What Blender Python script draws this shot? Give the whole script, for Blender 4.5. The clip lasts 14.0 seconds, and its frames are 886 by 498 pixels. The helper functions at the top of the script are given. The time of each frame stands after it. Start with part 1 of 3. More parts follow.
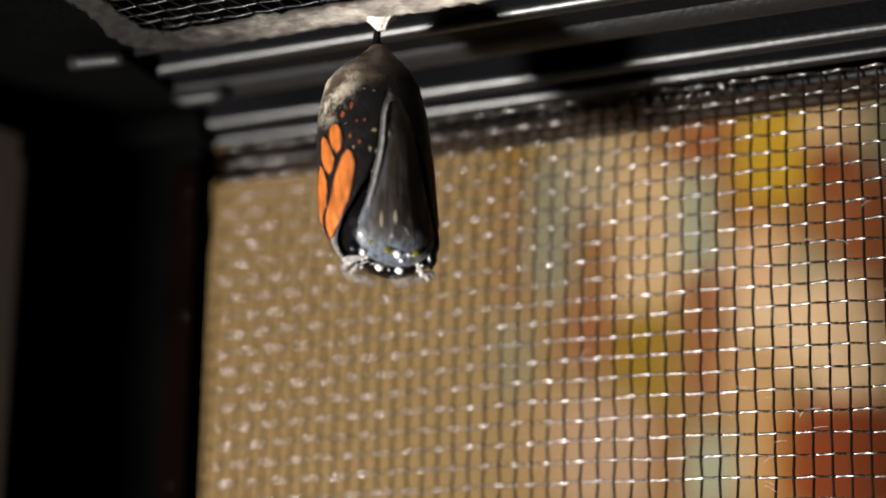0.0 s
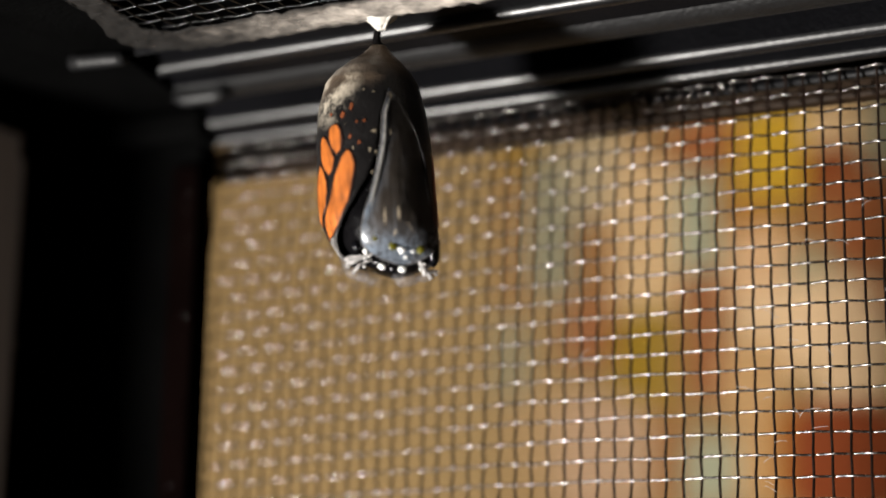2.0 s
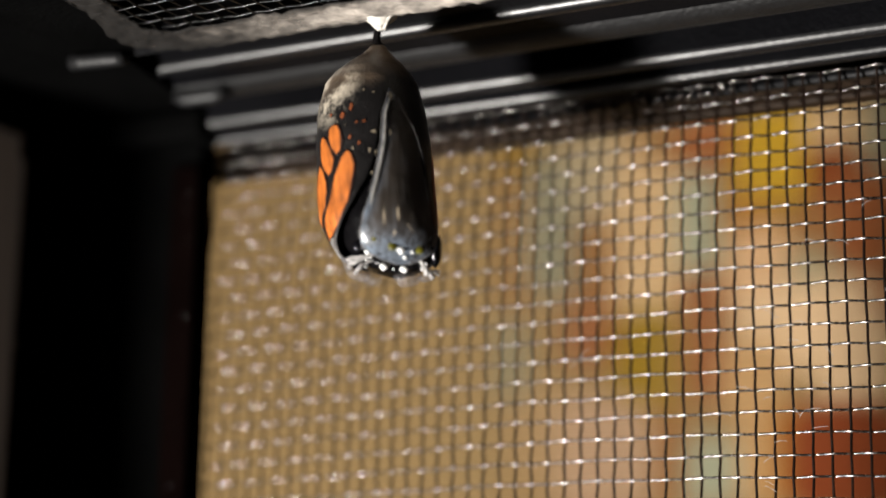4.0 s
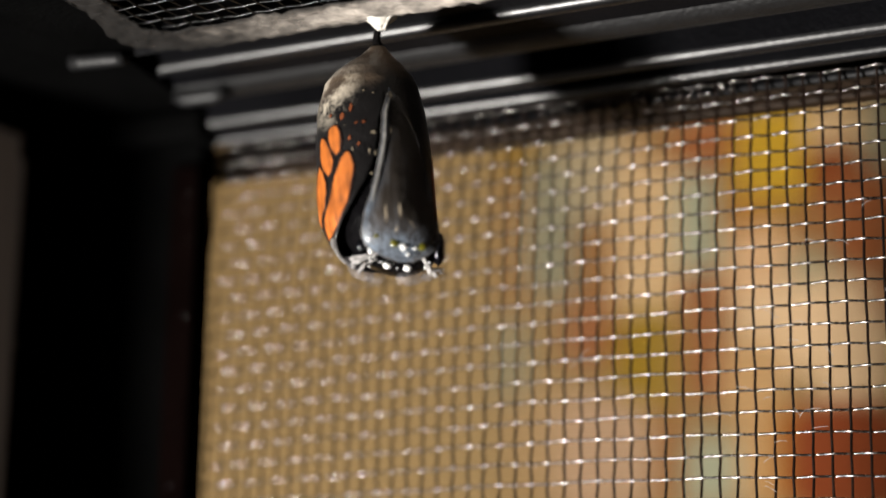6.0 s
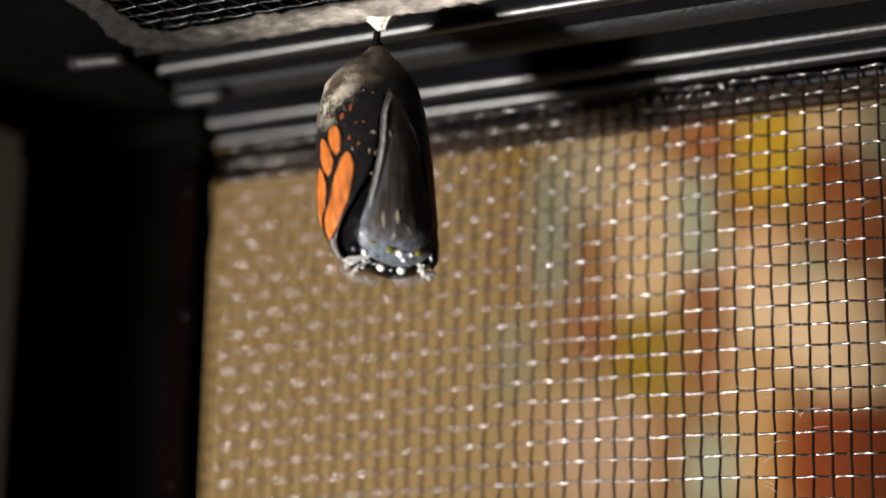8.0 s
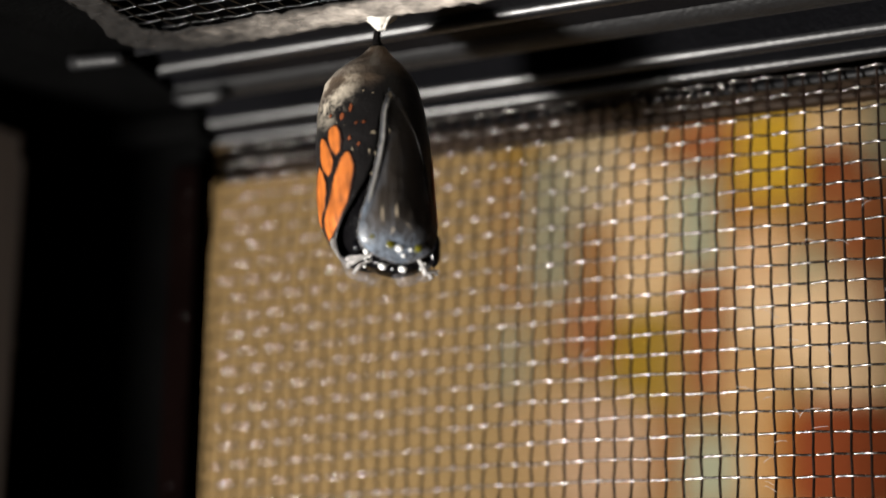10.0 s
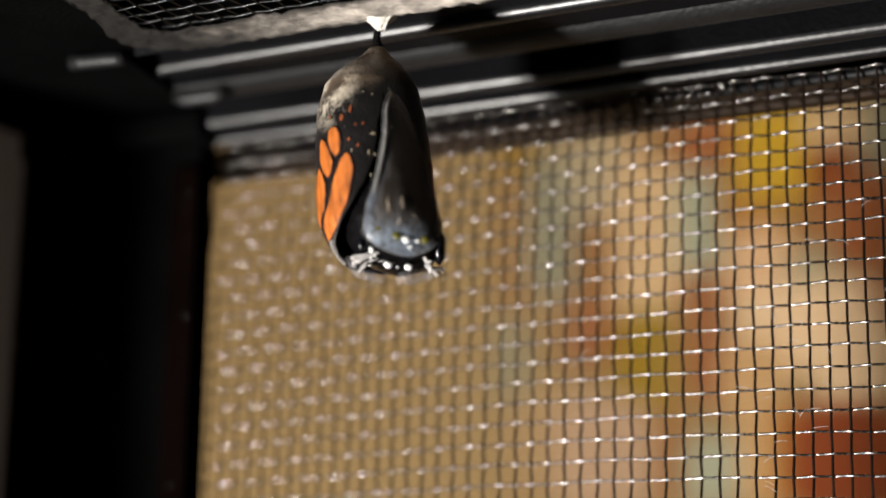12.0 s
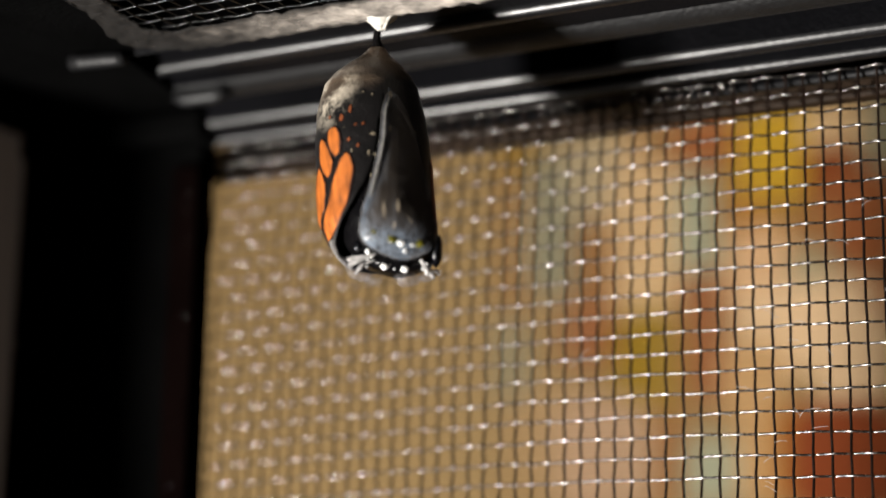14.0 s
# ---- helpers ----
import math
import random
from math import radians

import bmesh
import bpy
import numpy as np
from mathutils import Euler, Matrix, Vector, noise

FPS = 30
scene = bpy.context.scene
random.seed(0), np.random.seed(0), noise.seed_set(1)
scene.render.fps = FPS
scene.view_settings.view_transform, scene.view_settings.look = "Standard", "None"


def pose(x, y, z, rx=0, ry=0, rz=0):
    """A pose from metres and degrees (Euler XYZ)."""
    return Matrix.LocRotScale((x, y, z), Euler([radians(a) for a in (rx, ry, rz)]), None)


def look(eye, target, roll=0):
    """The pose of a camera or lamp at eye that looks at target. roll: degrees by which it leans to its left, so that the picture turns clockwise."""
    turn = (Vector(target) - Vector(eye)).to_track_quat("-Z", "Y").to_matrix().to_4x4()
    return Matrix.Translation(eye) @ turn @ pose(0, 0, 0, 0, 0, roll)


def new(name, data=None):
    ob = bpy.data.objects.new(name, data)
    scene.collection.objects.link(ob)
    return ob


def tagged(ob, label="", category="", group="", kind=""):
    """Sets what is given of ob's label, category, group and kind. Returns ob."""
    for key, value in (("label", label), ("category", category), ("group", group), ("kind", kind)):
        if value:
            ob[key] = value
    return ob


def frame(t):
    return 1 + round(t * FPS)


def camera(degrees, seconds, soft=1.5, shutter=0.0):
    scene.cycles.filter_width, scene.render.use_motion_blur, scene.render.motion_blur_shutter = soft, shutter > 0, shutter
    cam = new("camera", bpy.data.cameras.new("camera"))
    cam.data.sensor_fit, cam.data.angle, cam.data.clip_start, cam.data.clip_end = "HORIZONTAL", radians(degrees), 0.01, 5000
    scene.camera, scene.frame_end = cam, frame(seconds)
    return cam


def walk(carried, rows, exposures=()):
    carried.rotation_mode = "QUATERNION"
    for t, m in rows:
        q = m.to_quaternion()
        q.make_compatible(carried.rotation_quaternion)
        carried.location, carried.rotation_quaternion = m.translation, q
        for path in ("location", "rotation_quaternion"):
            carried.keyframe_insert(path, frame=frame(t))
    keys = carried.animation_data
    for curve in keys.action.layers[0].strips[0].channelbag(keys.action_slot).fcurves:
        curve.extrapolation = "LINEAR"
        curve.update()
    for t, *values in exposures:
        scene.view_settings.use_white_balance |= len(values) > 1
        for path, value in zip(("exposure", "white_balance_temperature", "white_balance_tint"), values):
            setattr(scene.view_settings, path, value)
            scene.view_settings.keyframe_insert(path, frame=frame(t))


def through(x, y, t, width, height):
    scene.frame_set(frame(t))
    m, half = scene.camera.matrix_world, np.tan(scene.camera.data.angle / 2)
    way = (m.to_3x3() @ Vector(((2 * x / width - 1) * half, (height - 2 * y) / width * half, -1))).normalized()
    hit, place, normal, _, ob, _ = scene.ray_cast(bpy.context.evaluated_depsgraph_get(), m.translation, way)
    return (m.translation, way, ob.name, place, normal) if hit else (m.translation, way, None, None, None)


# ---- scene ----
cam = camera(26.34, 14.0, soft=1.8)
EYE = Vector((0.07207, -0.18946, -0.02206))
TURN, TILT = radians(27.21), radians(13.13)
AHEAD = Vector((-math.sin(TURN) * math.cos(TILT), math.cos(TURN) * math.cos(TILT), math.sin(TILT)))
VIEW = look(EYE, EYE + AHEAD, 0.84)
walk(cam, [(0.0, VIEW), (14.0, VIEW)])
# a close-up lens with little depth of field
cam.data.dof.use_dof = True
cam.data.dof.focus_distance = 0.1938
cam.data.dof.aperture_fstop = 9.1
scene.view_settings.exposure = 0.0

# ---- light: a dim room and one small lamp low in front of the cage ----
world = bpy.data.worlds.new("room_air")
scene.world = world
world.use_nodes = True
world.node_tree.nodes["Background"].inputs[0].default_value = (1.0, 0.93, 0.86, 1)
world.node_tree.nodes["Background"].inputs[1].default_value = 0.02
lamp = bpy.data.lights.new("lamp", "AREA")
lamp.shape, lamp.size, lamp.energy, lamp.color = "DISK", 0.055, 8.8, (1.0, 0.96, 0.905)
lamp_ob = new("lamp", lamp)
lamp_ob.matrix_world = look((-0.217, -0.381, -0.262), (-0.05, 0.06, 0.03))


# ---- materials ----
def surface(name, colour, rough=0.5, vary=0.25, size=0.01, bump=0.0, bump_size=0.001, metal=0.0, coat=0.0, clear=0.0, spec=0.5, sheen=0.0, fade=None, pale_patch=None, through=None):
    """A surface with stains at one scale and grain at a finer one; clear: the share of light that passes straight through."""
    m = bpy.data.materials.new(name)
    m.use_nodes = True
    nt = m.node_tree
    n, ln = nt.nodes, nt.links
    bsdf = n["Principled BSDF"]
    co = n.new("ShaderNodeTexCoord")
    big = n.new("ShaderNodeTexNoise")
    big.inputs["Scale"].default_value, big.inputs["Detail"].default_value = 1 / size, 4
    fine = n.new("ShaderNodeTexNoise")
    fine.inputs["Scale"].default_value, fine.inputs["Detail"].default_value = 1 / bump_size, 3
    ln.new(co.outputs["Object"], big.inputs["Vector"])
    ln.new(co.outputs["Object"], fine.inputs["Vector"])
    add = n.new("ShaderNodeMath")
    add.operation = "MULTIPLY_ADD"
    ln.new(fine.outputs["Fac"], add.inputs[0])
    add.inputs[1].default_value = 0.4
    ln.new(big.outputs["Fac"], add.inputs[2])
    ramp = n.new("ShaderNodeMapRange")
    ramp.inputs[1].default_value, ramp.inputs[2].default_value = 0.45, 0.95
    ramp.inputs[3].default_value, ramp.inputs[4].default_value = 0.0, 1.0
    ln.new(add.outputs[0], ramp.inputs[0])
    mix = n.new("ShaderNodeMix")
    mix.data_type = "RGBA"
    ln.new(ramp.outputs[0], mix.inputs["Factor"])
    other = tuple(min(1.0, c * (1 + vary)) for c in colour)
    mix.inputs["A"].default_value = (*[c * (1 - vary) for c in colour], 1)
    mix.inputs["B"].default_value = (*other, 1)
    ln.new(mix.outputs["Result"], bsdf.inputs["Base Color"])
    if fade:
        sep = n.new("ShaderNodeSeparateXYZ")
        ln.new(co.outputs["Object"], sep.inputs[0])
        wav = n.new("ShaderNodeMath")
        wav.operation = "MULTIPLY_ADD"
        ln.new(big.outputs["Fac"], wav.inputs[0])
        wav.inputs[1].default_value = 0.004
        # fade[3] holds the second colour off the right side, painting its shade
        slant = n.new("ShaderNodeMath")
        slant.operation = "MULTIPLY_ADD"
        ln.new(sep.outputs["X"], slant.inputs[0])
        slant.inputs[1].default_value = -fade[3]
        ln.new(sep.outputs["Z"], slant.inputs[2])
        ln.new(slant.outputs[0], wav.inputs[2])
        up = n.new("ShaderNodeMapRange")
        up.inputs[1].default_value, up.inputs[2].default_value = fade[0], fade[1]
        ln.new(wav.outputs[0], up.inputs[0])
        two = n.new("ShaderNodeMix")
        two.data_type = "RGBA"
        ln.new(up.outputs[0], two.inputs["Factor"])
        ln.new(mix.outputs["Result"], two.inputs["A"])
        two.inputs["B"].default_value = (*fade[2], 1)
        ln.new(two.outputs["Result"], bsdf.inputs["Base Color"])
    if pale_patch:
        # a mottled pale patch round one spot
        far = n.new("ShaderNodeVectorMath")
        far.operation = "DISTANCE"
        ln.new(co.outputs["Object"], far.inputs[0])
        far.inputs[1].default_value = pale_patch[0]
        near = n.new("ShaderNodeMapRange")
        near.inputs[1].default_value, near.inputs[2].default_value = pale_patch[1], pale_patch[1] * 0.35
        ln.new(far.outputs["Value"], near.inputs[0])
        patch = n.new("ShaderNodeMapRange")
        patch.inputs[1].default_value, patch.inputs[2].default_value = 0.60, 0.82
        ln.new(add.outputs[0], patch.inputs[0])
        both2 = n.new("ShaderNodeMath")
        both2.operation = "MULTIPLY"
        ln.new(near.outputs[0], both2.inputs[0])
        ln.new(patch.outputs[0], both2.inputs[1])
        pale = n.new("ShaderNodeMix")
        pale.data_type = "RGBA"
        ln.new(both2.outputs[0], pale.inputs["Factor"])
        ln.new(bsdf.inputs["Base Color"].links[0].from_socket, pale.inputs["A"])
        pale.inputs["B"].default_value = (*pale_patch[2], 1)
        ln.new(pale.outputs["Result"], bsdf.inputs["Base Color"])
    rr = n.new("ShaderNodeMapRange")
    rr.inputs[3].default_value, rr.inputs[4].default_value = max(0.02, rough - 0.08), min(1, rough + 0.08)
    ln.new(fine.outputs["Fac"], rr.inputs[0])
    ln.new(rr.outputs[0], bsdf.inputs["Roughness"])
    bsdf.inputs["Metallic"].default_value = metal
    bsdf.inputs["Specular IOR Level"].default_value = spec
    bsdf.inputs["Coat Weight"].default_value = coat
    bsdf.inputs["Sheen Weight"].default_value = sheen
    if bump:
        b = n.new("ShaderNodeBump")
        b.inputs["Strength"].default_value, b.inputs["Distance"].default_value = bump, bump_size
        ln.new(fine.outputs["Fac"], b.inputs["Height"])
        ln.new(b.outputs[0], bsdf.inputs["Normal"])
    if through:
        # light that soaks through from the far side
        soak = n.new("ShaderNodeBsdfTranslucent")
        soak.inputs[0].default_value = (*through, 1)
        sum_ = n.new("ShaderNodeAddShader")
        ln.new(bsdf.outputs[0], sum_.inputs[0])
        ln.new(soak.outputs[0], sum_.inputs[1])
        ln.new(sum_.outputs[0], n["Material Output"].inputs["Surface"])
    if clear:
        thin = n.new("ShaderNodeBsdfTransparent")
        thin.inputs[0].default_value = (0.9, 0.9, 0.92, 1)
        both = n.new("ShaderNodeMixShader")
        both.inputs[0].default_value = 1 - clear
        ln.new(thin.outputs[0], both.inputs[1])
        ln.new(bsdf.outputs[0], both.inputs[2])
        ln.new(both.outputs[0], n["Material Output"].inputs["Surface"])
    return m


FRAME = surface("black_anodised_bar", (0.0025, 0.0025, 0.003), 0.33, 0.3, 0.012, 0.04, 0.0006, spec=0.4)
FRAME_WEB = surface("satin_black_bar", (0.0025, 0.0025, 0.003), 0.45, 0.3, 0.012, 0.2, 0.0006, spec=0.03)
FRAME_SATIN = surface("brushed_black_bar", (0.003, 0.003, 0.0034), 0.52, 0.3, 0.012, 0.2, 0.0006, spec=0.32)
FRAME_DULL = surface("dull_black_bar", (0.0015, 0.0015, 0.0015), 0.8, 0.3, 0.012, 0.3, 0.0006, spec=0.0)
# browner, lighter copy of the bar black: the flange's lit look, as colour
FLANGE = surface("brown_lit_frame", (0.016, 0.0095, 0.0055), 0.6, 0.3, 0.01, 0.2, 0.0006, spec=0.1)
PANEL = surface("cloudy_plastic_panel", (0.03, 0.028, 0.026), 0.6, 0.35, 0.006, 0.4, 0.001, through=(0.15, 0.135, 0.125))
LIT_STRIP = surface("red_brown_lit_edge", (0.0016, 0.0008, 0.0007), 0.8, 0.3, 0.006, 0.2, 0.0006, spec=0.0)
WIRE = surface("dark_oxidised_wire", (0.215, 0.2, 0.19), 0.265, 0.45, 0.004, 0.03, 0.0005, metal=1.0)
COLUMN_WIRE = surface("brown_black_wire", (0.009, 0.005, 0.0035), 0.5, 0.4, 0.004, 0.05, 0.0005, spec=0.06)
# duller copy of the wire, so the ceiling screen's glints stay dim
DULL_WIRE = surface("dull_black_wire", (0.004, 0.004, 0.004), 0.24, 0.4, 0.004, 0.15, 0.0005, spec=0.25)
SILK_WHITE = surface("white_silk", (0.46, 0.435, 0.39), 0.8, 0.1, 0.001, 0.3, 0.0003)
CASE = surface("smoky_pupal_case", (0.0048, 0.0042, 0.0042), 0.34, 0.5, 0.002, 0.35, 0.0003, coat=0.0, spec=0.2, sheen=0.05, fade=(-0.0060, -0.0028, (0.10, 0.070, 0.046), 0.45), pale_patch=((-0.0053, -0.0024, -0.0082), 0.0046, (0.42, 0.37, 0.295)))
BODY = surface("black_damp_body", (0.0025, 0.0023, 0.0026), 0.24, 0.4, 0.002, 0.1, 0.0006, spec=0.08)
OLIVE_EYE = surface("olive_eye_spot", (0.075, 0.068, 0.006), 0.12, 0.4, 0.0005, coat=1.0)
WHITE_SPOT_GLINT = surface("white_scales_and_glints", (0.85, 0.85, 0.82), 0.45, 0.08, 0.0008, 0.4, 0.0002)
SHARD = surface("clear_case_shard", (0.24, 0.225, 0.225), 0.12, 0.5, 0.0008, 0.6, 0.0004, clear=0.86)
RIM = surface("pale_clear_rim", (0.24, 0.225, 0.215), 0.25, 0.6, 0.0008, 0.5, 0.0002, coat=0.3, clear=0.5)
ANTENNA = surface("grey_antenna", (0.19, 0.182, 0.17), 0.4, 0.5, 0.0006, 0.4, 0.0002)
FRINGE = surface("pale_leg_fringe", (0.42, 0.40, 0.385), 0.4, 0.45, 0.0006, 0.4, 0.0002, clear=0.4)
RUSTY = surface("dull_orange_wing", (0.22, 0.055, 0.018), 0.5, 0.3, 0.001)
TAN_WALL = surface("tan_painted_wall", (0.182, 0.112, 0.038), 0.8, 0.1, 0.12, 0.1, 0.002)
PLASTER = surface("grey_plaster", (0.35, 0.32, 0.29), 0.9, 0.1, 0.5, 0.1, 0.004)
BOARD = surface("dark_floorboards", (0.12, 0.08, 0.05), 0.5, 0.3, 0.2, 0.1, 0.004)
WOOD = surface("dark_table_wood", (0.06, 0.048, 0.04), 0.45, 0.3, 0.04, 0.1, 0.001)


def blended(name, key, low, high, rough, coat, grain, streak, clear=(0.0, 0.0), bump=0.25, gain=(0.0, 1.0), cloudy=0.45, spec=0.3, tones=(0.62, 1.3)):
    """Two colours blended by a layer stored on the mesh, broken up by lengthwise fibres; clear: see-through share at low and high."""
    m = bpy.data.materials.new(name)
    m.use_nodes = True
    n, ln = m.node_tree.nodes, m.node_tree.links
    bsdf = n["Principled BSDF"]
    co = n.new("ShaderNodeTexCoord")
    scale = n.new("ShaderNodeVectorMath")
    scale.operation = "MULTIPLY"
    scale.inputs[1].default_value = (1, 1, streak)
    ln.new(co.outputs["Object"], scale.inputs[0])
    fib = n.new("ShaderNodeTexNoise")
    fib.inputs["Scale"].default_value, fib.inputs["Detail"].default_value, fib.inputs["Roughness"].default_value = 1 / grain, 5, 0.6
    ln.new(scale.outputs[0], fib.inputs["Vector"])
    cloud = n.new("ShaderNodeTexNoise")
    cloud.inputs["Scale"].default_value, cloud.inputs["Detail"].default_value = 420, 3
    ln.new(co.outputs["Object"], cloud.inputs["Vector"])
    layer = n.new("ShaderNodeAttribute")
    layer.attribute_name = key
    def madd(a, k, b):
        q = n.new("ShaderNodeMath")
        q.operation = "MULTIPLY_ADD"
        ln.new(a, q.inputs[0])
        q.inputs[1].default_value = k
        if isinstance(b, float):
            q.inputs[2].default_value = b
        else:
            ln.new(b, q.inputs[2])
        return q.outputs[0]
    mixed = madd(fib.outputs["Fac"], 0.7, madd(cloud.outputs["Fac"], cloudy, madd(layer.outputs["Fac"], 1.0, -0.35 - cloudy / 2)))
    fac = n.new("ShaderNodeMapRange")
    fac.interpolation_type = "SMOOTHSTEP"
    fac.inputs[1].default_value, fac.inputs[2].default_value = gain
    ln.new(mixed, fac.inputs[0])
    mix = n.new("ShaderNodeMix")
    mix.data_type = "RGBA"
    ln.new(fac.outputs[0], mix.inputs["Factor"])
    mix.inputs["A"].default_value, mix.inputs["B"].default_value = (*low, 1), (*high, 1)
    hue = n.new("ShaderNodeMix")
    hue.data_type, hue.blend_type = "RGBA", "MULTIPLY"
    hue.inputs["Factor"].default_value = 1.0
    ln.new(mix.outputs["Result"], hue.inputs["A"])
    tone = n.new("ShaderNodeMapRange")
    tone.inputs[1].default_value, tone.inputs[2].default_value, tone.inputs[3].default_value, tone.inputs[4].default_value = 0.3, 0.7, tones[0], tones[1]
    ln.new(fib.outputs["Fac"], tone.inputs[0])
    ln.new(tone.outputs[0], hue.inputs["B"])
    ln.new(hue.outputs["Result"], bsdf.inputs["Base Color"])
    bsdf.inputs["Roughness"].default_value, bsdf.inputs["Coat Weight"].default_value = rough, coat
    bsdf.inputs["Coat Roughness"].default_value, bsdf.inputs["Specular IOR Level"].default_value = 0.12, spec
    b = n.new("ShaderNodeBump")
    b.inputs["Strength"].default_value, b.inputs["Distance"].default_value = bump, 0.0002
    ln.new(fib.outputs["Fac"], b.inputs["Height"])
    ln.new(b.outputs[0], bsdf.inputs["Normal"])
    if max(clear):
        thin = n.new("ShaderNodeBsdfTransparent")
        share = n.new("ShaderNodeMapRange")
        share.inputs[3].default_value, share.inputs[4].default_value = 1 - clear[0], 1 - clear[1]
        ln.new(fac.outputs[0], share.inputs[0])
        both = n.new("ShaderNodeMixShader")
        ln.new(share.outputs[0], both.inputs[0])
        ln.new(thin.outputs[0], both.inputs[1])
        ln.new(bsdf.outputs[0], both.inputs[2])
        ln.new(both.outputs[0], n["Material Output"].inputs["Surface"])
    return m


ORANGE = blended("orange_wing_scales", "inner", (0.014, 0.005, 0.004), (0.32, 0.088, 0.014), 0.5, 0.0, 0.0007, 0.22, gain=(0.1, 0.95), cloudy=0.7, tones=(0.5, 1.45))
SPOT = blended("orange_spot", "inner", (0.02, 0.006, 0.004), (0.13, 0.034, 0.010), 0.5, 0.0, 0.0006, 1.0, clear=(1.0, 0.0), gain=(0.1, 0.6))
CREAM_SPOT = blended("cream_spot", "inner", (0.04, 0.03, 0.02), (0.20, 0.165, 0.115), 0.5, 0.0, 0.0006, 1.0, clear=(1.0, 0.0), gain=(0.1, 0.6))
GLOSS = surface("glossy_black_shell", (0.003, 0.003, 0.004), 0.22, 0.4, 0.001, 0.3, 0.0005, spec=0.25)
SPECK = surface("pale_fleck", (0.16, 0.14, 0.11), 0.7, 0.3, 0.001)
FLAP = blended("smoky_clear_plate", "milk", (0.050, 0.041, 0.034), (0.090, 0.110, 0.138), 0.38, 0.06, 0.0004, 0.08, clear=(0.3, 0.1), bump=0.25, gain=(0.1, 1.05), cloudy=0.7, tones=(0.45, 1.6), spec=0.12)
RUST_STREAK = blended("rust_wing_through_plate", "inner", (0.05, 0.02, 0.012), (0.20, 0.062, 0.032), 0.4, 0.0, 0.0006, 0.2, clear=(1.0, 0.25), gain=(0.1, 1.2))
TAN_MARK_HIGHLIGHT = blended("tan_marks_and_highlights", "inner", (0.05, 0.045, 0.04), (0.40, 0.33, 0.24), 0.3, 0.1, 0.0005, 0.3, clear=(1.0, 0.1), gain=(0.1, 1.3), cloudy=0.3)
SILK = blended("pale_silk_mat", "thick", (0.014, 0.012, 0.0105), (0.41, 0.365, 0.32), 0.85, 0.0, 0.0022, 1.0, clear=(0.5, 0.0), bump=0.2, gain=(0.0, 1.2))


def printed_cloth():
    """Cotton printed with loose patches of autumn colours."""
    m = surface("printed_autumn_cloth", (0.180, 0.112, 0.046), 0.85, 0.08, 0.02, 0.3, 0.0008, spec=0.2)
    n, ln = m.node_tree.nodes, m.node_tree.links
    bsdf = n["Principled BSDF"]
    last = [bsdf.inputs["Base Color"].links[0].from_socket]
    co = n.new("ShaderNodeTexCoord")
    nz = n.new("ShaderNodeTexNoise")
    nz.inputs["Scale"].default_value, nz.inputs["Detail"].default_value = 60, 2
    ln.new(co.outputs["Object"], nz.inputs["Vector"])
    wob = n.new("ShaderNodeVectorMath")
    wob.operation = "MULTIPLY_ADD"
    ln.new(nz.outputs["Color"], wob.inputs[0])
    wob.inputs[1].default_value = (0.004, 0.0, 0.006)
    ln.new(co.outputs["Object"], wob.inputs[2])
    TAN = (0.217, 0.135, 0.061)
    GOLD = (0.151, 0.081, 0.009)
    UMBER = (0.181, 0.093, 0.032)
    SAGE = (0.151, 0.135, 0.083)
    BEIGE = (0.256, 0.193, 0.110)
    BROWN = (0.170, 0.075, 0.022)
    OCHRE = (0.176, 0.105, 0.022)
    PEACH = (0.370, 0.240, 0.118)
    RUST = (0.187, 0.058, 0.016)
    MOSS = (0.203, 0.201, 0.131)
    ROSE = (0.267, 0.167, 0.097)
    SALMON = (0.377, 0.227, 0.115)
    CREAM = (0.417, 0.281, 0.157)
    KHAKI = (0.205, 0.167, 0.094)
    AMBER = (0.217, 0.093, 0.017)
    YELLOW = (0.290, 0.167, 0.009)
    RUSSET = (0.126, 0.026, 0.003)
    OLIVE = (0.170, 0.100, 0.006)
    CHESTNUT = (0.170, 0.064, 0.022)
    HONEY = (0.295, 0.172, 0.072)
    RED = (0.123, 0.023, 0.003)

    def dab(x, z, rx, rz, colour):
        sub = n.new("ShaderNodeVectorMath")
        sub.operation = "SUBTRACT"
        ln.new(wob.outputs[0], sub.inputs[0])
        sub.inputs[1].default_value = (x + 0.002, 0, z + 0.003)
        sc = n.new("ShaderNodeVectorMath")
        sc.operation = "MULTIPLY"
        ln.new(sub.outputs[0], sc.inputs[0])
        sc.inputs[1].default_value = (1 / rx, 0, 1 / rz)
        sq = n.new("ShaderNodeVectorMath")
        sq.operation = "MULTIPLY"
        ln.new(sc.outputs[0], sq.inputs[0])
        ln.new(sc.outputs[0], sq.inputs[1])
        ds = n.new("ShaderNodeVectorMath")
        ds.operation = "LENGTH"
        ln.new(sq.outputs[0], ds.inputs[0])
        mr = n.new("ShaderNodeMapRange")
        mr.inputs[1].default_value, mr.inputs[2].default_value = 1.2, 0.85
        ln.new(ds.outputs["Value"], mr.inputs[0])
        mix = n.new("ShaderNodeMix")
        mix.data_type = "RGBA"
        ln.new(mr.outputs[0], mix.inputs["Factor"])
        ln.new(last[0], mix.inputs["A"])
        mix.inputs["B"].default_value = (*colour, 1)
        last[0] = mix.outputs["Result"]

    dab(-0.1125, 0.1012, 0.0071, 0.0067, GOLD)
    dab(-0.1109, 0.0796, 0.0053, 0.0165, UMBER)
    dab(-0.1007, 0.0841, 0.0062, 0.0178, SAGE)
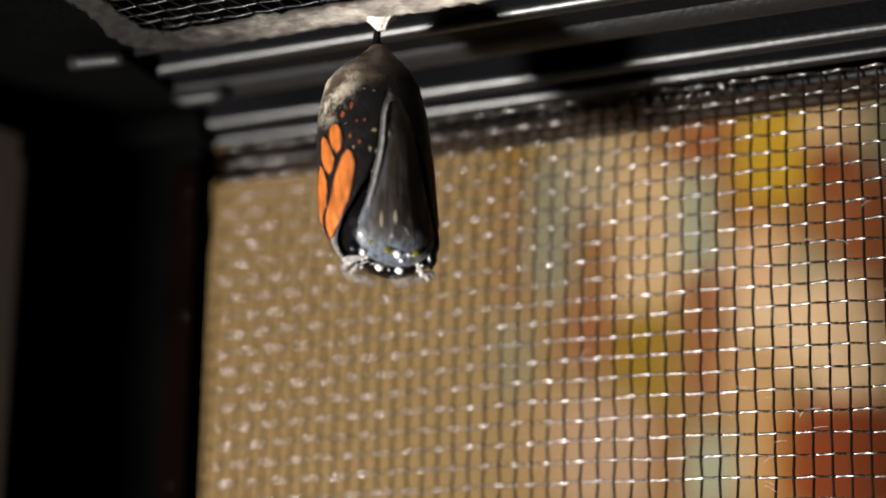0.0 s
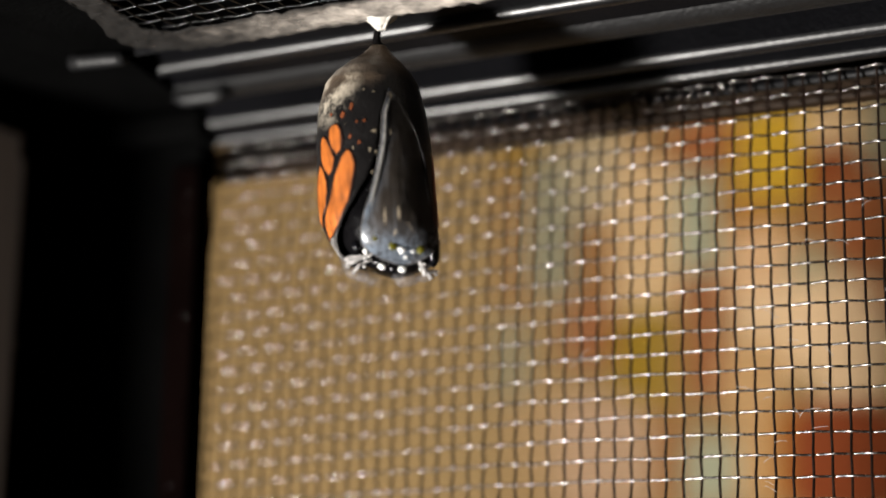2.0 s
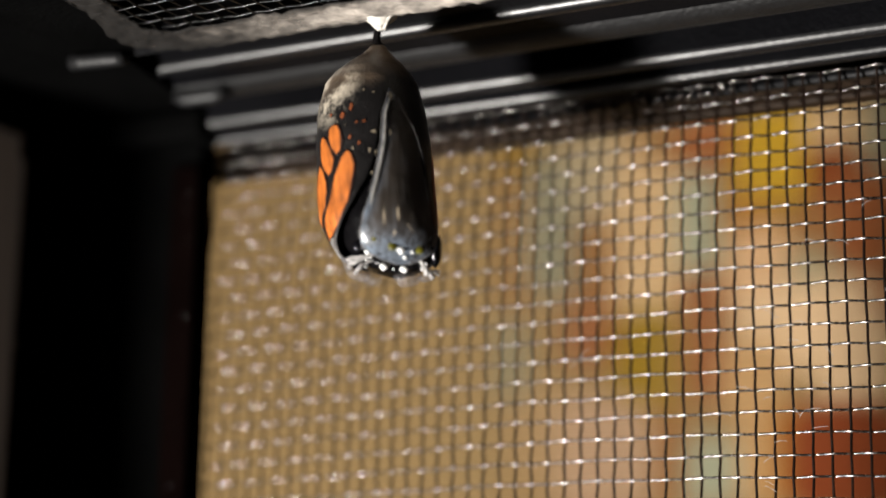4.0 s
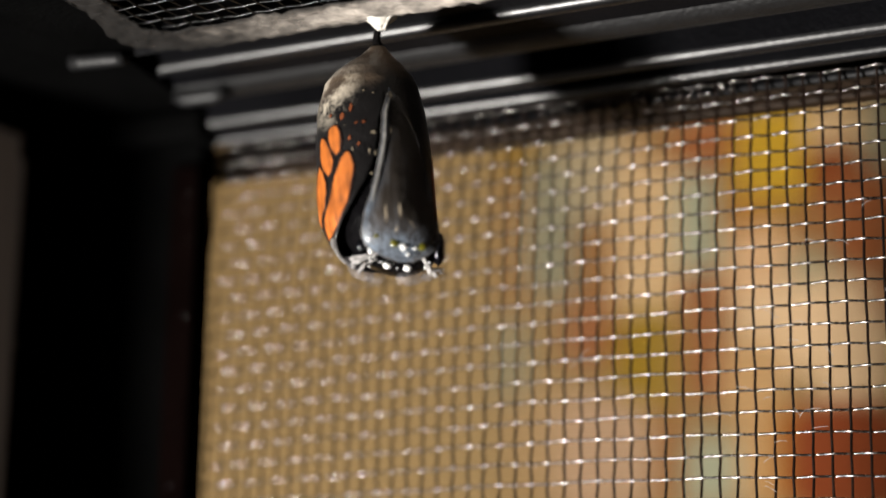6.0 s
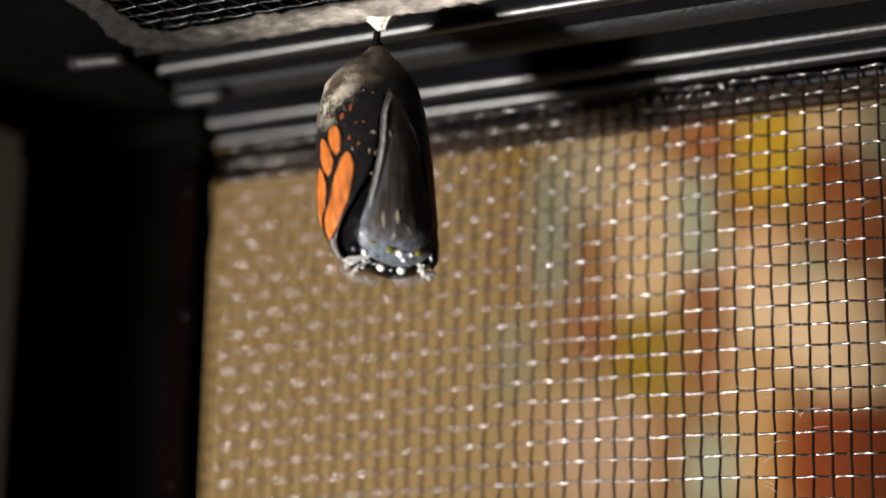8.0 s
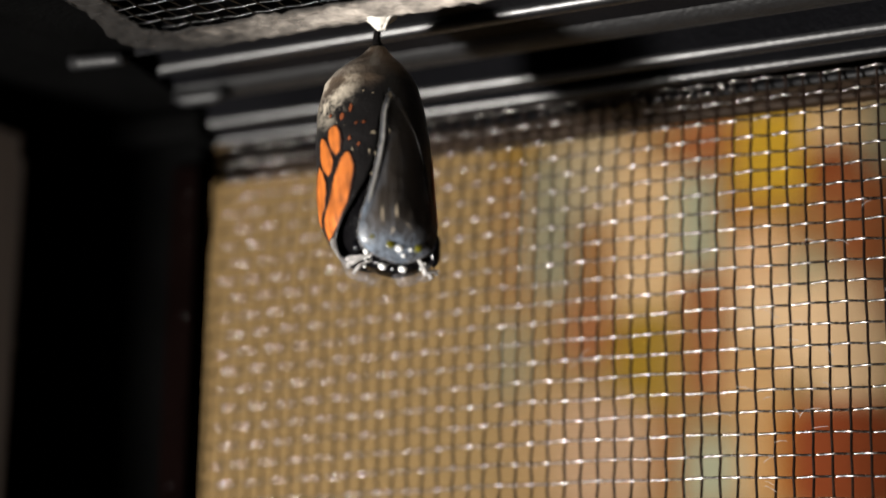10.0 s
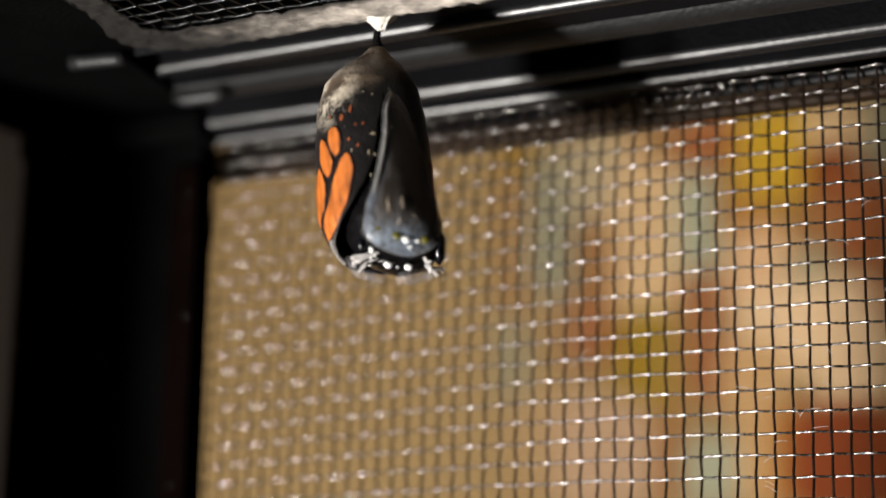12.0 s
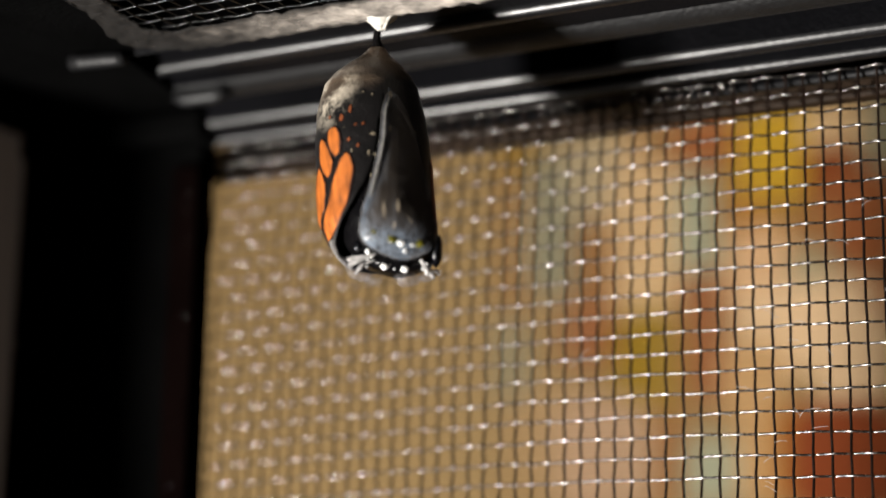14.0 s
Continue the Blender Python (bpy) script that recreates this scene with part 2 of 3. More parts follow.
    dab(-0.0907, 0.0952, 0.0059, 0.0103, BEIGE)
    dab(-0.0898, 0.0736, 0.0044, 0.0107, BROWN)
    dab(-0.0783, 0.0818, 0.0076, 0.0221, PEACH)
    dab(-0.0698, 0.1016, 0.0114, 0.0046, UMBER)
    dab(-0.0637, 0.1002, 0.0073, 0.0051, RUST)
    dab(-0.0593, 0.0891, 0.0027, 0.0081, BROWN)
    dab(-0.0667, 0.0820, 0.0048, 0.0116, MOSS)
    dab(-0.0487, 0.0938, 0.0082, 0.0120, YELLOW)
    dab(-0.0535, 0.0820, 0.0054, 0.0036, AMBER)
    dab(-0.0439, 0.0803, 0.0043, 0.0034, GOLD)
    dab(-0.0325, 0.0996, 0.0077, 0.0047, PEACH)
    dab(-0.0239, 0.0966, 0.0025, 0.0109, MOSS)
    dab(-0.0339, 0.0876, 0.0064, 0.0074, RUSSET)
    dab(-0.0277, 0.0781, 0.0071, 0.0110, RUST)
    dab(-0.0395, 0.0773, 0.0050, 0.0054, BROWN)
    dab(-0.0525, 0.0703, 0.0072, 0.0087, SALMON)
    dab(-0.0399, 0.0666, 0.0053, 0.0063, KHAKI)
    dab(-0.0402, 0.0561, 0.0165, 0.0093, CREAM)
    dab(-0.0251, 0.0641, 0.0021, 0.0074, RUST)
    dab(-0.0916, 0.0579, 0.0058, 0.0082, CHESTNUT)
    dab(-0.0652, 0.0560, 0.0052, 0.0144, CHESTNUT)
    dab(-0.0793, 0.0506, 0.0070, 0.0126, OLIVE)
    dab(-0.0729, 0.0489, 0.0027, 0.0109, OCHRE)
    dab(-0.0537, 0.0464, 0.0071, 0.0075, HONEY)
    dab(-0.1014, 0.0351, 0.0097, 0.0104, TAN)
    dab(-0.1136, 0.0528, 0.0063, 0.0101, SAGE)
    dab(-0.0890, 0.0306, 0.0108, 0.0122, ROSE)
    dab(-0.0742, 0.0288, 0.0034, 0.0119, BROWN)
    dab(-0.0638, 0.0256, 0.0064, 0.0077, MOSS)
    dab(-0.0537, 0.0303, 0.0045, 0.0130, HONEY)
    dab(-0.0313, 0.0462, 0.0078, 0.0073, CREAM)
    dab(-0.0460, 0.0276, 0.0049, 0.0109, AMBER)
    dab(-0.0338, 0.0265, 0.0125, 0.0120, RED)
    ln.new(last[0], bsdf.inputs["Base Color"])
    return m


CLOTH = printed_cloth()


# ---- building helpers ----
def sheet(name, verts, faces, material, parent=None, label="", smooth=True):
    """One mesh object from computed vertices and faces, as a part of its parent."""
    me = bpy.data.meshes.new(name)
    me.from_pydata([tuple(v) for v in verts], [], [tuple(f) for f in faces])
    me.validate()
    me.polygons.foreach_set("use_smooth", [smooth] * len(me.polygons))
    me.materials.append(material)
    ob = new(name, me)
    if parent:
        ob.parent = parent
    return tagged(ob, label) if label else ob


def part(name, bm, material, parent=None, label="", smooth=True):
    bmesh.ops.recalc_face_normals(bm, faces=bm.faces)
    me = bpy.data.meshes.new(name)
    bm.to_mesh(me)
    bm.free()
    me.polygons.foreach_set("use_smooth", [smooth] * len(me.polygons))
    me.materials.append(material)
    ob = new(name, me)
    if parent:
        ob.parent = parent
    return tagged(ob, label) if label else ob


def box(x0, x1, y0, y1, z0, z1, bevel=0.0, segments=2):
    bm = bmesh.new()
    bmesh.ops.create_cube(bm, size=1)
    for v in bm.verts:
        v.co = Vector(((x0 + x1) / 2 + v.co.x * (x1 - x0), (y0 + y1) / 2 + v.co.y * (y1 - y0), (z0 + z1) / 2 + v.co.z * (z1 - z0)))
    if bevel:
        bmesh.ops.bevel(bm, geom=list(bm.edges), offset=bevel, segments=segments, affect="EDGES", profile=0.5)
    return bm


def grid_faces(rows, cols, wrap=False):
    out = []
    for i in range(rows - 1):
        for j in range(cols if wrap else cols - 1):
            k = (j + 1) % cols
            out.append((i * cols + j, i * cols + k, (i + 1) * cols + k, (i + 1) * cols + j))
    return out


def tube(points, radius, sides=6):
    """Vertices and faces of a thin tube along points."""
    p = np.array(points, float)
    t = np.gradient(p, axis=0)
    t /= np.linalg.norm(t, axis=1)[:, None]
    ref = np.array((0.0, 0.0, 1.0)) if abs(t[0][2]) < 0.7 else np.array((1.0, 0.0, 0.0))
    u = np.cross(t, ref)
    u /= np.linalg.norm(u, axis=1)[:, None]
    w = np.cross(t, u)
    ang = np.linspace(0, 2 * np.pi, sides, endpoint=False)
    r = np.broadcast_to(np.asarray(radius, float), (len(p),))
    ring = p[:, None, :] + r[:, None, None] * (np.cos(ang)[None, :, None] * u[:, None, :] + np.sin(ang)[None, :, None] * w[:, None, :])
    return ring.reshape(-1, 3), grid_faces(len(p), sides, True) + [tuple(range(sides))[::-1], tuple((len(p) - 1) * sides + i for i in range(sides))]


def join(pieces):
    verts, faces, base = [], [], 0
    for v, f in pieces:
        verts.extend(map(tuple, v))
        faces.extend(tuple(i + base for i in q) for q in f)
        base += len(v)
    return verts, faces


# ---- the room ----
def room():
    for name, b, mat, label in (
        ("floor", (-2.2, 2.2, -2.6, 0.212, -1.0, -0.95), BOARD, "dark wooden floor of the room"),
        ("wall_north", (-2.2, 2.2, 0.212, 0.312, -0.95, 1.5), TAN_WALL, "plain tan painted wall behind the cage"),
        ("wall_south", (-2.2, 2.2, -2.7, -2.6, -0.95, 1.5), PLASTER, "plain grey plaster wall of the room"),
        ("wall_west", (-2.3, -2.2, -2.6, 0.212, -0.95, 1.5), PLASTER, "plain grey plaster wall of the room"),
        ("wall_east", (2.2, 2.3, -2.6, 0.212, -0.95, 1.5), PLASTER, "plain grey plaster wall of the room"),
        ("ceiling", (-2.2, 2.2, -2.6, 0.212, 1.5, 1.6), PLASTER, "plain grey ceiling of the room"),
    ):
        tagged(part(name, box(*b), mat, smooth=False), label, name.split("_")[0], kind="structure")


def table():
    top = new("table")
    tagged(top, "dark wooden table under the black mesh cage", "table")
    top.location = (0.1, -0.08, -0.95)
    part("tabletop", box(-0.7, 0.7, -0.37, 0.28, 0.615, 0.65, 0.004), WOOD, top, smooth=False)
    for sx in (-0.64, 0.64):
        for sy in (-0.32, 0.23):
            part("leg", box(sx - 0.025, sx + 0.025, sy - 0.025, sy + 0.025, 0, 0.615, 0.003), WOOD, top, smooth=False)


def cloth():
    nx, nz = 90, 60
    v = []
    for j in range(nz):
        for i in range(nx):
            x, z = -0.1135 + 0.5 * i / (nx - 1), -0.28 + 0.6 * j / (nz - 1)
            v.append((x, 0.2045 + 0.003 * math.sin(x * 70) + 0.0018 * math.sin(x * 31 + z * 9), z))
    ob = sheet("printed_cloth", v, grid_faces(nz, nx), CLOTH)
    ob.modifiers.new("thick", "SOLIDIFY").thickness = 0.0015
    tagged(ob, "printed cotton cloth with rust, yellow and sage patches", "cloth")


# ---- the cage ----
PITCH = 0.0022
ACROSS = 0.891 * PITCH
SHIFT_X = (-0.000323, 0.000383, -0.00074, 0.001093, 0.000194, 0.000161, -0.001268, 0.000738, 0.000063, 0.000299)
SHIFT_Z = (0.000079, 0.00122, 0.000267, -0.00312, -0.000292, 0.000457, -0.00054, -0.00086, 0.000557, -0.000133)
POWERS = [(i, j) for i in range(4) for j in range(4 - i)]


def knot(c, r):
    """Where strand c crosses strand r of the slightly pulled back screen: x and z."""
    a, b = min(max(c, -30), 14.5) / 20, min(max(r, -1.5), 18) / 20
    x = c * ACROSS + sum(k * a ** i * b ** j for k, (i, j) in zip(SHIFT_X, POWERS))
    z = r * PITCH + sum(k * a ** i * b ** j for k, (i, j) in zip(SHIFT_Z, POWERS))
    return x, z


RADIUS = 0.000155
ROW_RADIUS = 0.00014
WEAVE = 0.000152


def crimp(c, r):
    """How far a cross wire swings at strand c, row r: varied by place to lengthen or dim its glints."""
    return WEAVE - 0.000042 * math.exp(-((c - 0.5) / 8) ** 2) + 0.00006 * min(1.0, max(0.0, (c - 5) / 6)) + 0.00005 * min(1.0, max(0.0, (r - 8) / 8))


def back_screen(cage):
    screen = sheet("back_screen", *join([tube([(-0.0585, 0.0012, 0.0425), (0.205, 0.0012, 0.0425)], 0.0007)]), FRAME, cage, "woven black wire screen")
    rng = random.Random(4)
    left, right, low, high = -30, 16, -3, 20
    for r in range(low, high + 1):
        pts = []
        ph = rng.uniform(-1, 1)
        for s in range((right - left) * 6 + 1):
            c = left + s / 6
            x, z = knot(c, r)
            pts.append((x, crimp(c, r) * math.cos(math.pi * (c + r)), z + 0.00006 * math.sin(c * 0.9 + ph * 3)))
        pts.append((0.205, 0, pts[-1][2]))
        sheet("wire", *tube(pts, ROW_RADIUS), WIRE, screen)
    for c in range(left, right + 1):
        pts = [(knot(c, low)[0], 0, -0.286)]
        ph = rng.uniform(-1, 1)
        for s in range((high - low) * 6 + 1):
            r = low + s / 6
            x, z = knot(c, r)
            pts.append((x + 0.00004 * math.sin(r * 0.8 + ph * 3), -(0.00029 - crimp(c, r)) * math.cos(math.pi * (c + r)), z))
        sheet("wire", *tube(pts, RADIUS), COLUMN_WIRE, screen)
    # cut ends that stand out of the groove along the top edge
    for k in range(34):
        x = -0.0125 + 0.0225 * (k + rng.uniform(-0.5, 0.5)) / 33
        z = 0.0424 + 0.0003 * rng.uniform(-1, 1) - 0.0006 * rng.random()
        q = rng.uniform(0.0002, 0.0007)
        sheet("wire_end", *tube([(x, 0.0002, z), (x + q * 0.6, -0.0007, z - q * 0.3), (x + q * 1.3, -0.0009 - q * 0.4, z + rng.uniform(-0.3, 0.3) * q)], [ROW_RADIUS, ROW_RADIUS * 1.1, ROW_RADIUS * 0.8], 6), WIRE, screen)
    rest = [tube([(c * ACROSS, 0, -0.286), (c * ACROSS, 0, 0.0437)], RADIUS, 4) for c in range(right + 1, 105)]
    rest += [tube([(-0.0585, 0, r * PITCH), (0.205, 0, r * PITCH)], RADIUS, 4) for r in range(-129, low)]
    tagged(sheet("far_wires", *join(rest), WIRE, screen), kind="stuff")


def top_screen(cage):
    pieces = []
    x0, y0, z = -0.0455, -0.0302, 0.0457
    nx, ny = 64, 16
    for j in range(ny):
        pts = [(x0 + ACROSS * s / 5, y0 - PITCH * j, z + WEAVE * 0.4 * math.cos(math.pi * (s / 5 + j)) + 0.0001 * math.sin(s * 0.05 + j)) for s in range(nx * 5)]
        pts.append((0.205, y0 - PITCH * j, z))
        pieces.append(tube(pts, RADIUS, 5))
    for i in range(nx):
        pts = [(x0 + ACROSS * i, y0 - PITCH * s / 5, z - WEAVE * 0.4 * math.cos(math.pi * (i + s / 5))) for s in range(ny * 5)]
        pts.append((x0 + ACROSS * i, -0.24, z))
        pieces.append(tube(pts, RADIUS, 5))
    for i in range(nx, 130):
        pieces.append(tube([(x0 + ACROSS * i, y0, z), (x0 + ACROSS * i, -0.24, z)], RADIUS, 4))
    for j in range(ny, 97):
        pieces.append(tube([(x0, y0 - PITCH * j, z), (0.205, y0 - PITCH * j, z)], RADIUS, 4))
    tagged(sheet("top_screen", *join(pieces), DULL_WIRE, cage, "dusty woven black wire screen"), kind="stuff")


def side_screen(cage, x, label):
    pieces = [tube([(x, -0.0005, -0.286 + PITCH * j), (x, -0.24, -0.286 + PITCH * j)], RADIUS, 4) for j in range(152)]
    pieces += [tube([(x, -0.002 - ACROSS * i, -0.286), (x, -0.002 - ACROSS * i, 0.0505)], RADIUS, 4) for i in range(122)]
    tagged(sheet("side_screen", *join(pieces), WIRE, cage, label), kind="stuff")


def bar_profile():
    """Section of the extruded bar over the back screen, front to back: a lip, then beads that step down to the screen."""
    out = [(-0.0290, 0.0500), (-0.0290, 0.0462), (-0.0284, 0.0456), (-0.0276, 0.0462), (-0.0272, 0.0494)]
    for y, z, r, drop in ((-0.0180, 0.0469, 0.0011, 0.0011), (-0.0105, 0.0463, 0.0036, 0.0010), (-0.0040, 0.0445, 0.0011, 0.0011), (-0.0013, 0.0432, 0.0009, 0.0009)):
        half = math.acos(1 - drop / r)
        if y > -0.005:
            out += [(out[-1][0], out[-1][1] + 0.0012), (y - r * math.sin(half) - 0.0001, out[-1][1] + 0.0012)]
        for i in range(25):
            a = -half + 2 * half * i / 24
            out.append((y + r * math.sin(a), z + r - r * math.cos(a)))
    return out + [(0.0002, 0.0450), (0.0066, 0.0450), (0.0066, 0.058), (-0.0285, 0.058)]


def back_bar(cage):
    prof = bar_profile()
    k = len(prof)
    verts = [(-0.0583 - 0.26 * min(0.0, y), y, z) for y, z in prof] + [(0.218, y, z) for y, z in prof]
    bm = bmesh.new()
    vs = [bm.verts.new(v) for v in verts]
    for i in range(k):
        f = bm.faces.new([vs[j] for j in (i, (i + 1) % k, k + (i + 1) % k, k + i)])
        f.material_index = 0 if (Vector(prof[i]) - Vector(prof[(i + 1) % k])).length < 0.0005 else 1
        if f.material_index == 0 and -0.0136 < prof[i][0] < -0.0074:
            f.material_index = 2
    bm.faces.new(vs[:k])
    bm.faces.new(vs[k:][::-1])
    bar = part("back_bar", bm, FRAME, cage, "glossy black ridged aluminium bar", smooth=False)
    bar.data.materials.append(FRAME_WEB)
    bar.data.materials.append(FRAME_SATIN)


def cage():
    root = tagged(new("mesh_cage"), "black aluminium cage with woven wire screens, door open", "cage")
    back_bar(root)
    part("outer_flange", box(-0.076, 0.206, 0.0042, 0.0066, 0.0409, 0.0449, 0.0004), FLANGE, root, "brown-black flange behind the screen edge, coloured as lit", smooth=False)
    # side bar along the ceiling, mitred into the back bar
    bm = bmesh.new()
    ring = ((-0.0865, 0.0002), (-0.0586, 0.0002), (-0.0512, -0.0287), (-0.0475, -0.0300), (-0.0462, -0.0330), (-0.0450, -0.242), (-0.0865, -0.242))
    low = [bm.verts.new((x, y, 0.0476 if x < -0.055 else 0.0460)) for x, y in ring]
    up = [bm.verts.new((x, y, 0.058)) for x, y in ring]
    bm.faces.new(low)
    bm.faces.new(up)
    for i in range(len(ring)):
        j = (i + 1) % len(ring)
        bm.faces.new((low[i], low[j], up[j], up[i]))
    part("side_bar", bm, FRAME_DULL, root, smooth=False)
    # black block added to cut the bar's bright streaks short at the corner
    part("black_cover", box(-0.0838, -0.0555, -0.0065, 0.0003, 0.0433, 0.0472, 0.0012, 3), FRAME_DULL, root, smooth=False)
    # short tube added only to carry a patch of sheen under the bar
    sheet("sheen_tube", *tube([(-0.0548, -0.0124, 0.0464), (-0.0535, -0.0124, 0.0459), (-0.0495, -0.0121, 0.0459), (-0.0480, -0.0120, 0.0466)], 0.0009, 14), FRAME_SATIN, root)
    sheet("corner_lug", *tube([(-0.0570, -0.0296, 0.0456), (-0.0555, -0.0296, 0.0455), (-0.0515, -0.0295, 0.0453), (-0.0498, -0.0295, 0.0452)], 0.0009, 14), FRAME_SATIN, root)
    part("back_stile", box(-0.0868, -0.0574, -0.0030, 0.0004, -0.3, 0.0474, 0.0008), FRAME_DULL, root, smooth=False)
    part("back_post", box(0.206, 0.218, -0.0315, -0.0002, -0.3, 0.0430, 0.001), FRAME, root, smooth=False)
    part("front_post", box(-0.0925, -0.0868, -0.252, -0.240, -0.3, 0.055, 0.001), FRAME, root, smooth=False)
    part("front_post", box(0.206, 0.218, -0.252, -0.240, -0.3, 0.055, 0.001), FRAME, root, smooth=False)
    part("front_bar", box(-0.0865, 0.206, -0.252, -0.2425, 0.044, 0.055, 0.001), FRAME, root, smooth=False)
    part("side_bar", box(0.206, 0.218, -0.2395, -0.03, 0.0445, 0.055, 0.001), FRAME, root, smooth=False)
    part("bottom_bar", box(-0.0868, -0.0815, -0.240, -0.0582, -0.3, -0.286, 0.001), FRAME, root, smooth=False)
    part("bottom_bar", box(-0.0583, 0.206, -0.0315, 0.0036, -0.3, -0.286, 0.001), FRAME, root, smooth=False)
    part("bottom_bar", box(-0.0865, 0.206, -0.252, -0.240, -0.3, -0.286, 0.001), FRAME, root, smooth=False)
    part("floor_panel", box(-0.0865, 0.206, -0.240, -0.0315, -0.298, -0.292), FRAME, root, smooth=False)
    back_screen(root)
    top_screen(root)
    panel = part("side_panel", box(-0.0915, -0.0853, -0.058, 0.0036, -0.3, 0.058, 0.0012), PANEL, root, "cloudy grey plastic panel beside the open side door", smooth=False)
    bead("speck", (-0.0848, -0.0036, 0.0200), (0.5, 0.4, 0.5), SPECK, panel, "pale speck")
    # thin strip added to show, by its red-brown, where the upright is lit
    lip = part("lit_strip", box(-0.0611, -0.0572, -0.0040, -0.0028, -0.29, 0.0405, 0.0004), LIT_STRIP, root, "red-brown strip coloured as the lit edge of the upright", smooth=False)
    # metal beads on the strip stand in for small glints
    ends = random.Random(9)
    for r in range(0, 18):
        if ends.random() < 0.55:
            q = ends.uniform(0.05, 0.16)
            bead("wire_end", (-0.0580 - ends.uniform(0, 0.0016), -0.0041, knot(-29.5, r)[1] + ends.uniform(-0.0003, 0.0003)), (q * 1.3, q * 0.8, q), WIRE, lip)
    side_screen(root, 0.212, "woven black wire side screen")
    return root


# ---- silk on the ceiling ----
def silk():
    rng = random.Random(7)
    v, thick, ny = [], [], 16
    # runs along the ceiling edge, turns the corner and follows the side bar
    path = [Vector((0.078 - 0.118 * k / 150, -0.0314, 0)) for k in range(151)]
    path += [Vector((-0.0400, -0.0364, 0)) + Vector((-0.0045 * math.sin(a), 0.0050 * math.cos(a), 0)) for a in np.linspace(0.05, math.pi / 2, 30)]
    path += [Vector((-0.0445 + 0.00012 * k, -0.0364 - 0.0006 * k, 0)) for k in range(1, 60)]
    nx = len(path)
    for j in range(ny):
        for i, q in enumerate(path):
            run = (path[min(i + 1, nx - 1)] - path[max(i - 1, 0)]).normalized()
            side = Vector((run.y, -run.x, 0))
            half = (0.0029 - 0.0012 * min(1.0, max(0.0, (-0.034 - q.y) / 0.006))) * (1 + 0.12 * noise.noise(q * 300) + 0.05 * noise.noise(q * 1100))
            c = q + side * half * (1 - 2 * j / (ny - 1))
            across = 2 * j / (ny - 1) - 1
            # layer drops towards the left corner and the edges: darker, more see-through
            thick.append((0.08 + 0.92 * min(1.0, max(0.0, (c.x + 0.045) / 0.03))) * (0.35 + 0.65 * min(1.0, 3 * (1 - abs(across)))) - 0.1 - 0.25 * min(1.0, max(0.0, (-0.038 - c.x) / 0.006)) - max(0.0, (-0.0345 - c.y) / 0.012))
            v.append((c.x, c.y, 0.0453 - 0.00035 * noise.noise((c.x * 700, c.y * 700, 3)) - 0.0002 * noise.noise((c.x * 2500, c.y * 2500, 5))))
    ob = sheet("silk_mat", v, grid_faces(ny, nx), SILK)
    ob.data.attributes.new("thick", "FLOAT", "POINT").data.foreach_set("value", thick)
    ob.modifiers.new("thick", "SOLIDIFY").thickness = 0.0002
    tagged(ob, "pale grey silk mat spun on the ceiling screen edge", "silk")
    pieces = []
    for i in range(110):
        a, h = rng.uniform(0, 6.28), rng.uniform(0.0, 1)
        top = (0.0019 * math.cos(a) * h, 0.0015 * math.sin(a) * h, 0.0004)
        low = (0.0004 * math.cos(a + 0.5), 0.0004 * math.sin(a + 0.5), -0.0011 * rng.uniform(0.4, 1))
        pieces.append(tube([top, tuple((p + q) / 2 * 0.8 for p, q in zip(top, low)), low], [0.00035, 0.0003, 0.0002], 6))
    pieces.append(tube([(0, 0, 0.0006), (0, 0, 0.0001), (0.0001, 0, -0.0005), (0, 0, -0.0012)], [0.0018, 0.0015, 0.0009, 0.0003], 14))
    pad = sheet("silk_button", *join(pieces), SILK_WHITE)
    pad.location = (-0.0183, -0.0285, 0.0452)
    tagged(pad, "white silk button from which the chrysalis hangs", "silk")


# ---- the chrysalis, in millimetres below its hanging point ----
MM = 0.001
SECTIONS = ((-1.21, 0.41, -0.39), (-2.44, 0.67, -0.27), (-3.36, 1.31, -0.31), (-4.28, 2.47, -0.46), (-5.51, 3.77, -0.70), (-6.73, 4.66, -0.81), (-9.76, 5.45, -0.74),
            (-13.35, 5.80, -0.46), (-18.69, 5.83, -0.05), (-21.63, 5.81, 0.30), (-23.37, 5.51, 0.85), (-25.11, 4.65, 1.28), (-26.15, 3.40, 1.58), (-26.84, 1.70, 1.77), (-27.1, 0.2, 1.8))
ZS = np.linspace(-27.1, -1.21, 400)
HALF = np.interp(ZS, [s[0] for s in SECTIONS][::-1], [s[1] for s in SECTIONS][::-1]) + 0.07
MID = np.interp(ZS, [s[0] for s in SECTIONS][::-1], [s[2] for s in SECTIONS][::-1]) + 0.08
KERNEL = np.ones(15) / 15
HALF[7:-7], MID[7:-7] = np.convolve(HALF, KERNEL, "valid"), np.convolve(MID, KERNEL, "valid")


def skin(angle, z, k=1.0, lift=0.0):
    """A point of the body's skin; angle 0 faces the viewer's side, in degrees, positive to its right."""
    a, c = float(np.interp(z, ZS, HALF)) * k + lift, float(np.interp(z, ZS, MID))
    t = radians(angle)
    return ((c + a * math.sin(t)) * MM, -0.95 * a * math.cos(t) * MM, z * MM)


